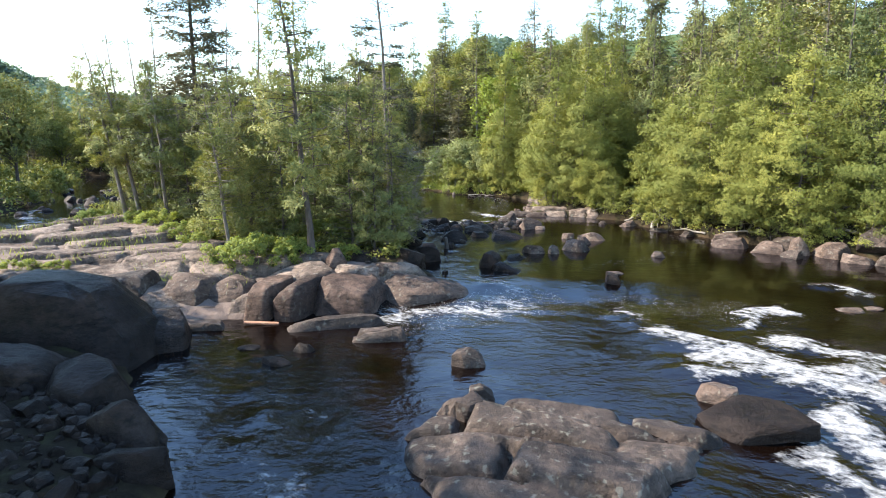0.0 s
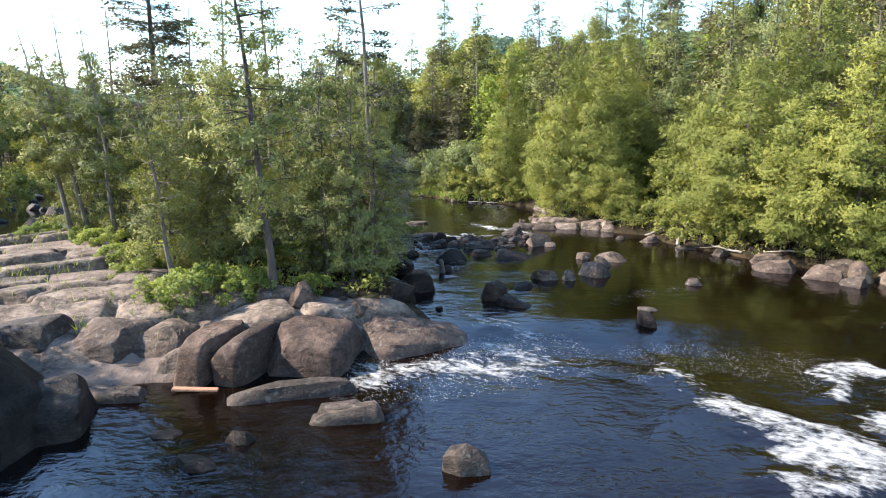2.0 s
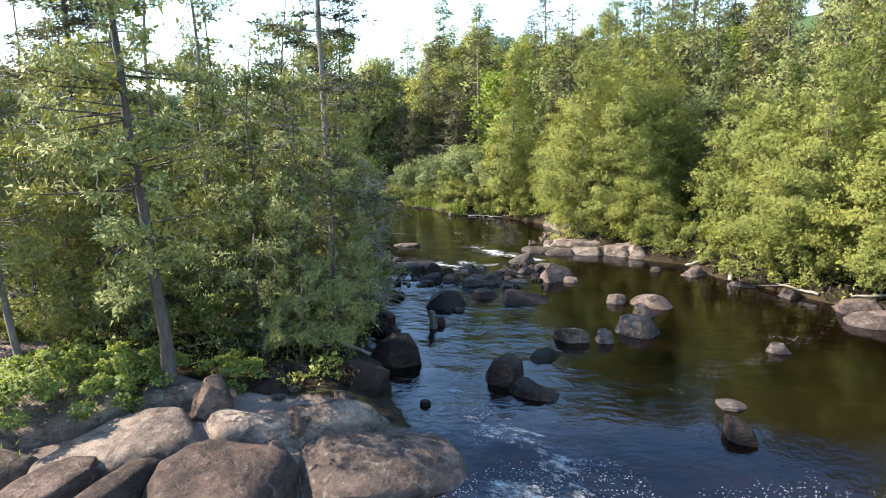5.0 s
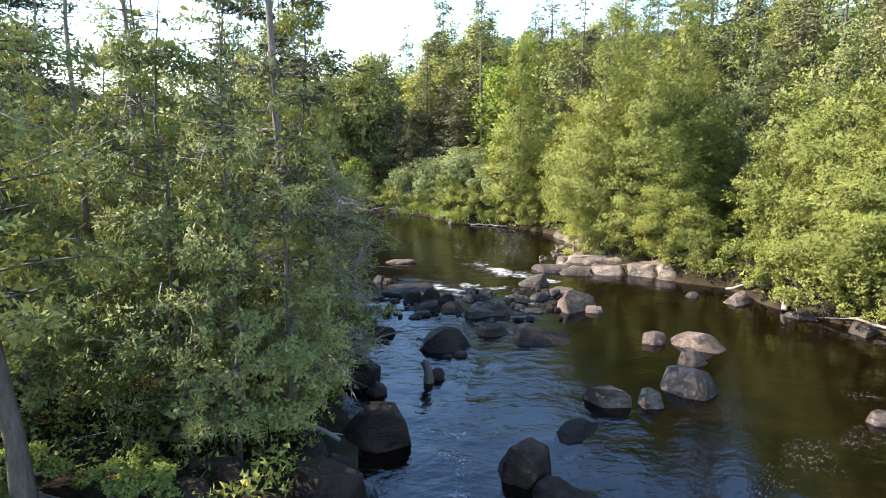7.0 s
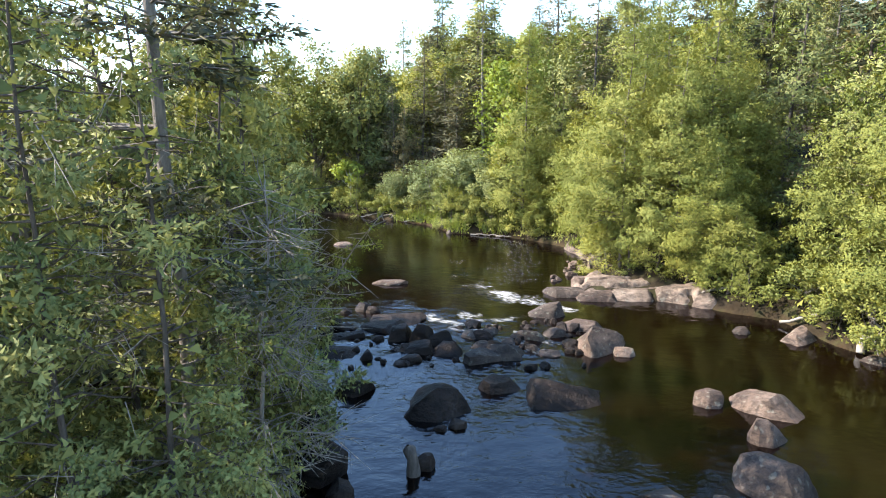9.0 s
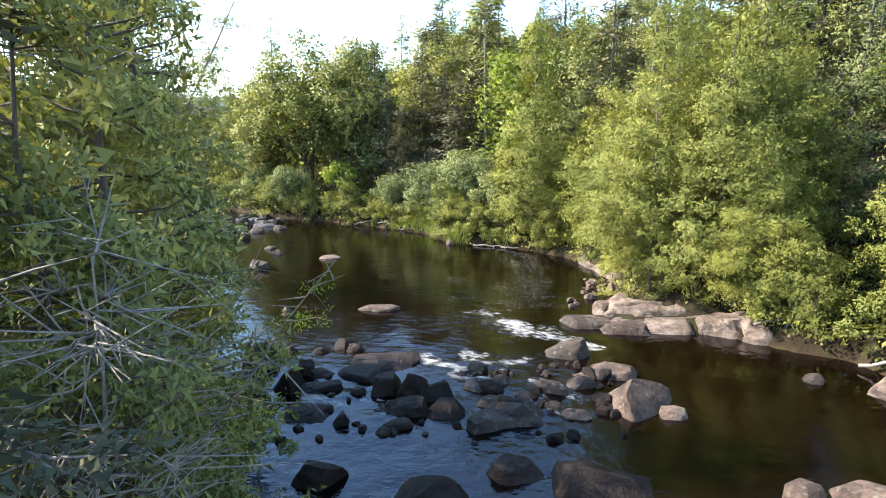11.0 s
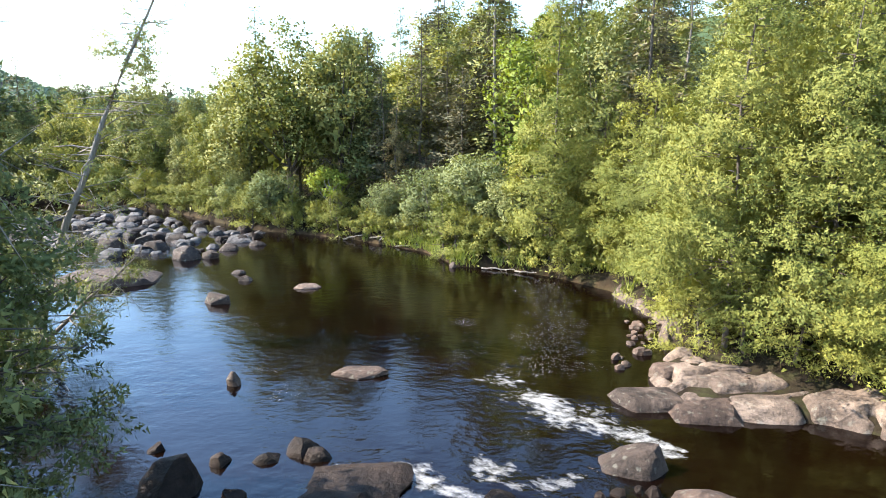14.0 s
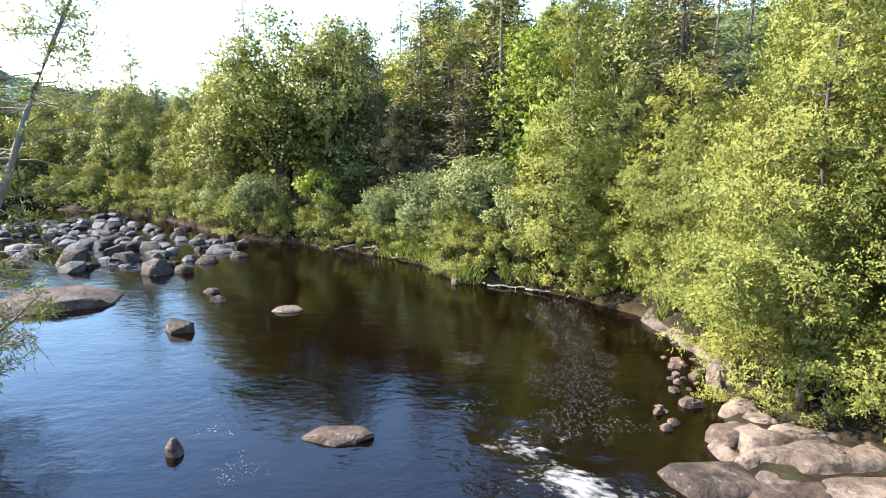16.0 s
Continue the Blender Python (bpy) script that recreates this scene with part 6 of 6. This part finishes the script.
def small_things():
    log([at_ground(16.4, 26.2, 0.5), at_ground(18.4, 24.0, 0.15)], 0.09, "long bleached log fallen down the bank")
    log([at_ground(11.4, 31.9, 0.05), at_ground(12.0, 32.4, 0.5)], 0.10, "pale root snag at the water's edge")
    log([at_ground(-3.6, 58.2), at_ground(-1.6, 57.0, 0.15)], 0.045, "bleached driftwood caught on the far bank")
    log([at_ground(-3.0, 57.6), at_ground(-2.2, 58.4, 0.5)], 0.035, "bleached driftwood caught on the far bank")
    log([at_ground(-5.2, 59.0), at_ground(-3.8, 58.4, 0.25)], 0.04, "bleached driftwood caught on the far bank")
    log([at_ground(-2.0, 56.6), at_ground(-0.6, 55.6, 0.12)], 0.035, "bleached driftwood caught on the far bank")
    log([at_ground(2.2, 51.2), at_ground(3.6, 50.7, 0.1)], 0.04, "driftwood log lying along the bank")
    log([at_ground(3.6, 50.6), at_ground(4.4, 49.9, 0.15)], 0.04, "driftwood log lying along the bank")
    log([at_ground(13.2, 29.4), at_ground(12.4, 30.6, 0.3)], 0.06, "grey driftwood stem under the cedars")
    log([at_ground(15.0, 27.4, 0.1), at_ground(13.6, 28.4, 0.4)], 0.06, "grey driftwood stem under the cedars")
    log([at_ground(10.6, 34.2, 0.1), at_ground(11.6, 33.0, 0.35)], 0.05, "grey driftwood stem under the cedars")
    log([at_ground(9.2, 36.6, 0.05), at_ground(10.4, 36.0, 0.3)], 0.04, "grey driftwood stem under the cedars")
    log([at_ground(-2.6, 23.2, 0.3), at_ground(-1.2, 22.6, 0.35)], 0.07, "grey fallen stem across the stones")
    log([at_ground(-3.4, 22.2, 0.2), at_ground(-2.4, 24.6, 1.6)], 0.06, "dead stem leaning among the trees")
    sv, sf = tube([(0.17, 26.3, -0.4), (0.16, 26.31, 0.3), (0.15, 26.3, 0.52), (0.09, 26.28, 0.72), (0.07, 26.28, 0.78)], [0.15, 0.12, 0.09, 0.11, 0.03], 9)
    tagged(new("wooden_stump", mesh_from("wooden_stump", sv, sf, BARK_DARK, True)), "dark broken stump standing in the stream", "stump")
    # a reddish plank washed up against the blocks
    bm = bmesh.new()
    bmesh.ops.create_cube(bm, size=1.0)
    bmesh.ops.scale(bm, vec=(0.95, 0.16, 0.05), verts=bm.verts)
    bmesh.ops.bevel(bm, geom=bm.edges[:], offset=0.012, segments=2, affect="EDGES")
    me = bpy.data.meshes.new("plank")
    bm.to_mesh(me)
    bm.free()
    me.materials.append(bark_material("weathered_red_wood", (0.20, 0.09, 0.05), (0.36, 0.20, 0.12)))
    plank = new("plank", me)
    plank.matrix_basis = pose(-5.1, 15.95, 0.03, 3, 4, 6)
    tagged(plank, "weathered reddish plank washed up against the rock", "plank")


def grass(name, label, box, poly, count, tall, seed, near=0.05, far=1.4):
    """Tufts of long grass without number."""
    rng = np.random.default_rng(seed)
    x, y = rng.uniform(box[0], box[1], count * 12), rng.uniform(box[2], box[3], count * 12)
    d = land_distance(poly, np.stack([x, y], 1))
    q = np.stack([x, y, 0 * x], 1)
    ok = (d > near) & (d < far) & (lattice_noise(q * 0.9, seed, 2) > -0.1)
    x, y = x[ok][:count], y[ok][:count]
    z = land_height(x, y)[0] + (0.2 if poly is ISLAND else 0)
    along = rng.normal(0, 0.28, (len(x), 3)) + [0, 0, 1.0]
    length = tall * rng.uniform(0.5, 1.2, len(x))
    v, f = blades(np.stack([x, y, z], 1), along, rng.normal(0, 1, (len(x), 3)), length, 0.018 + 0.02 * length, 0.35, plain=True)
    tagged(new(name, mesh_from(name, v, f, GRASS)), label, "grass", kind="stuff")


small_things()
grass("bank_grass", "bright long grass along the water's edge", (-4, 7.5, 46, 60), MAINLAND, 5200, 0.6, 61)
grass("rock_grass", "sparse dry grass in the cracks of the bedrock", (-20, -6, 17, 30), ISLAND, 1300, 0.28, 62, 1.0, 9.0)
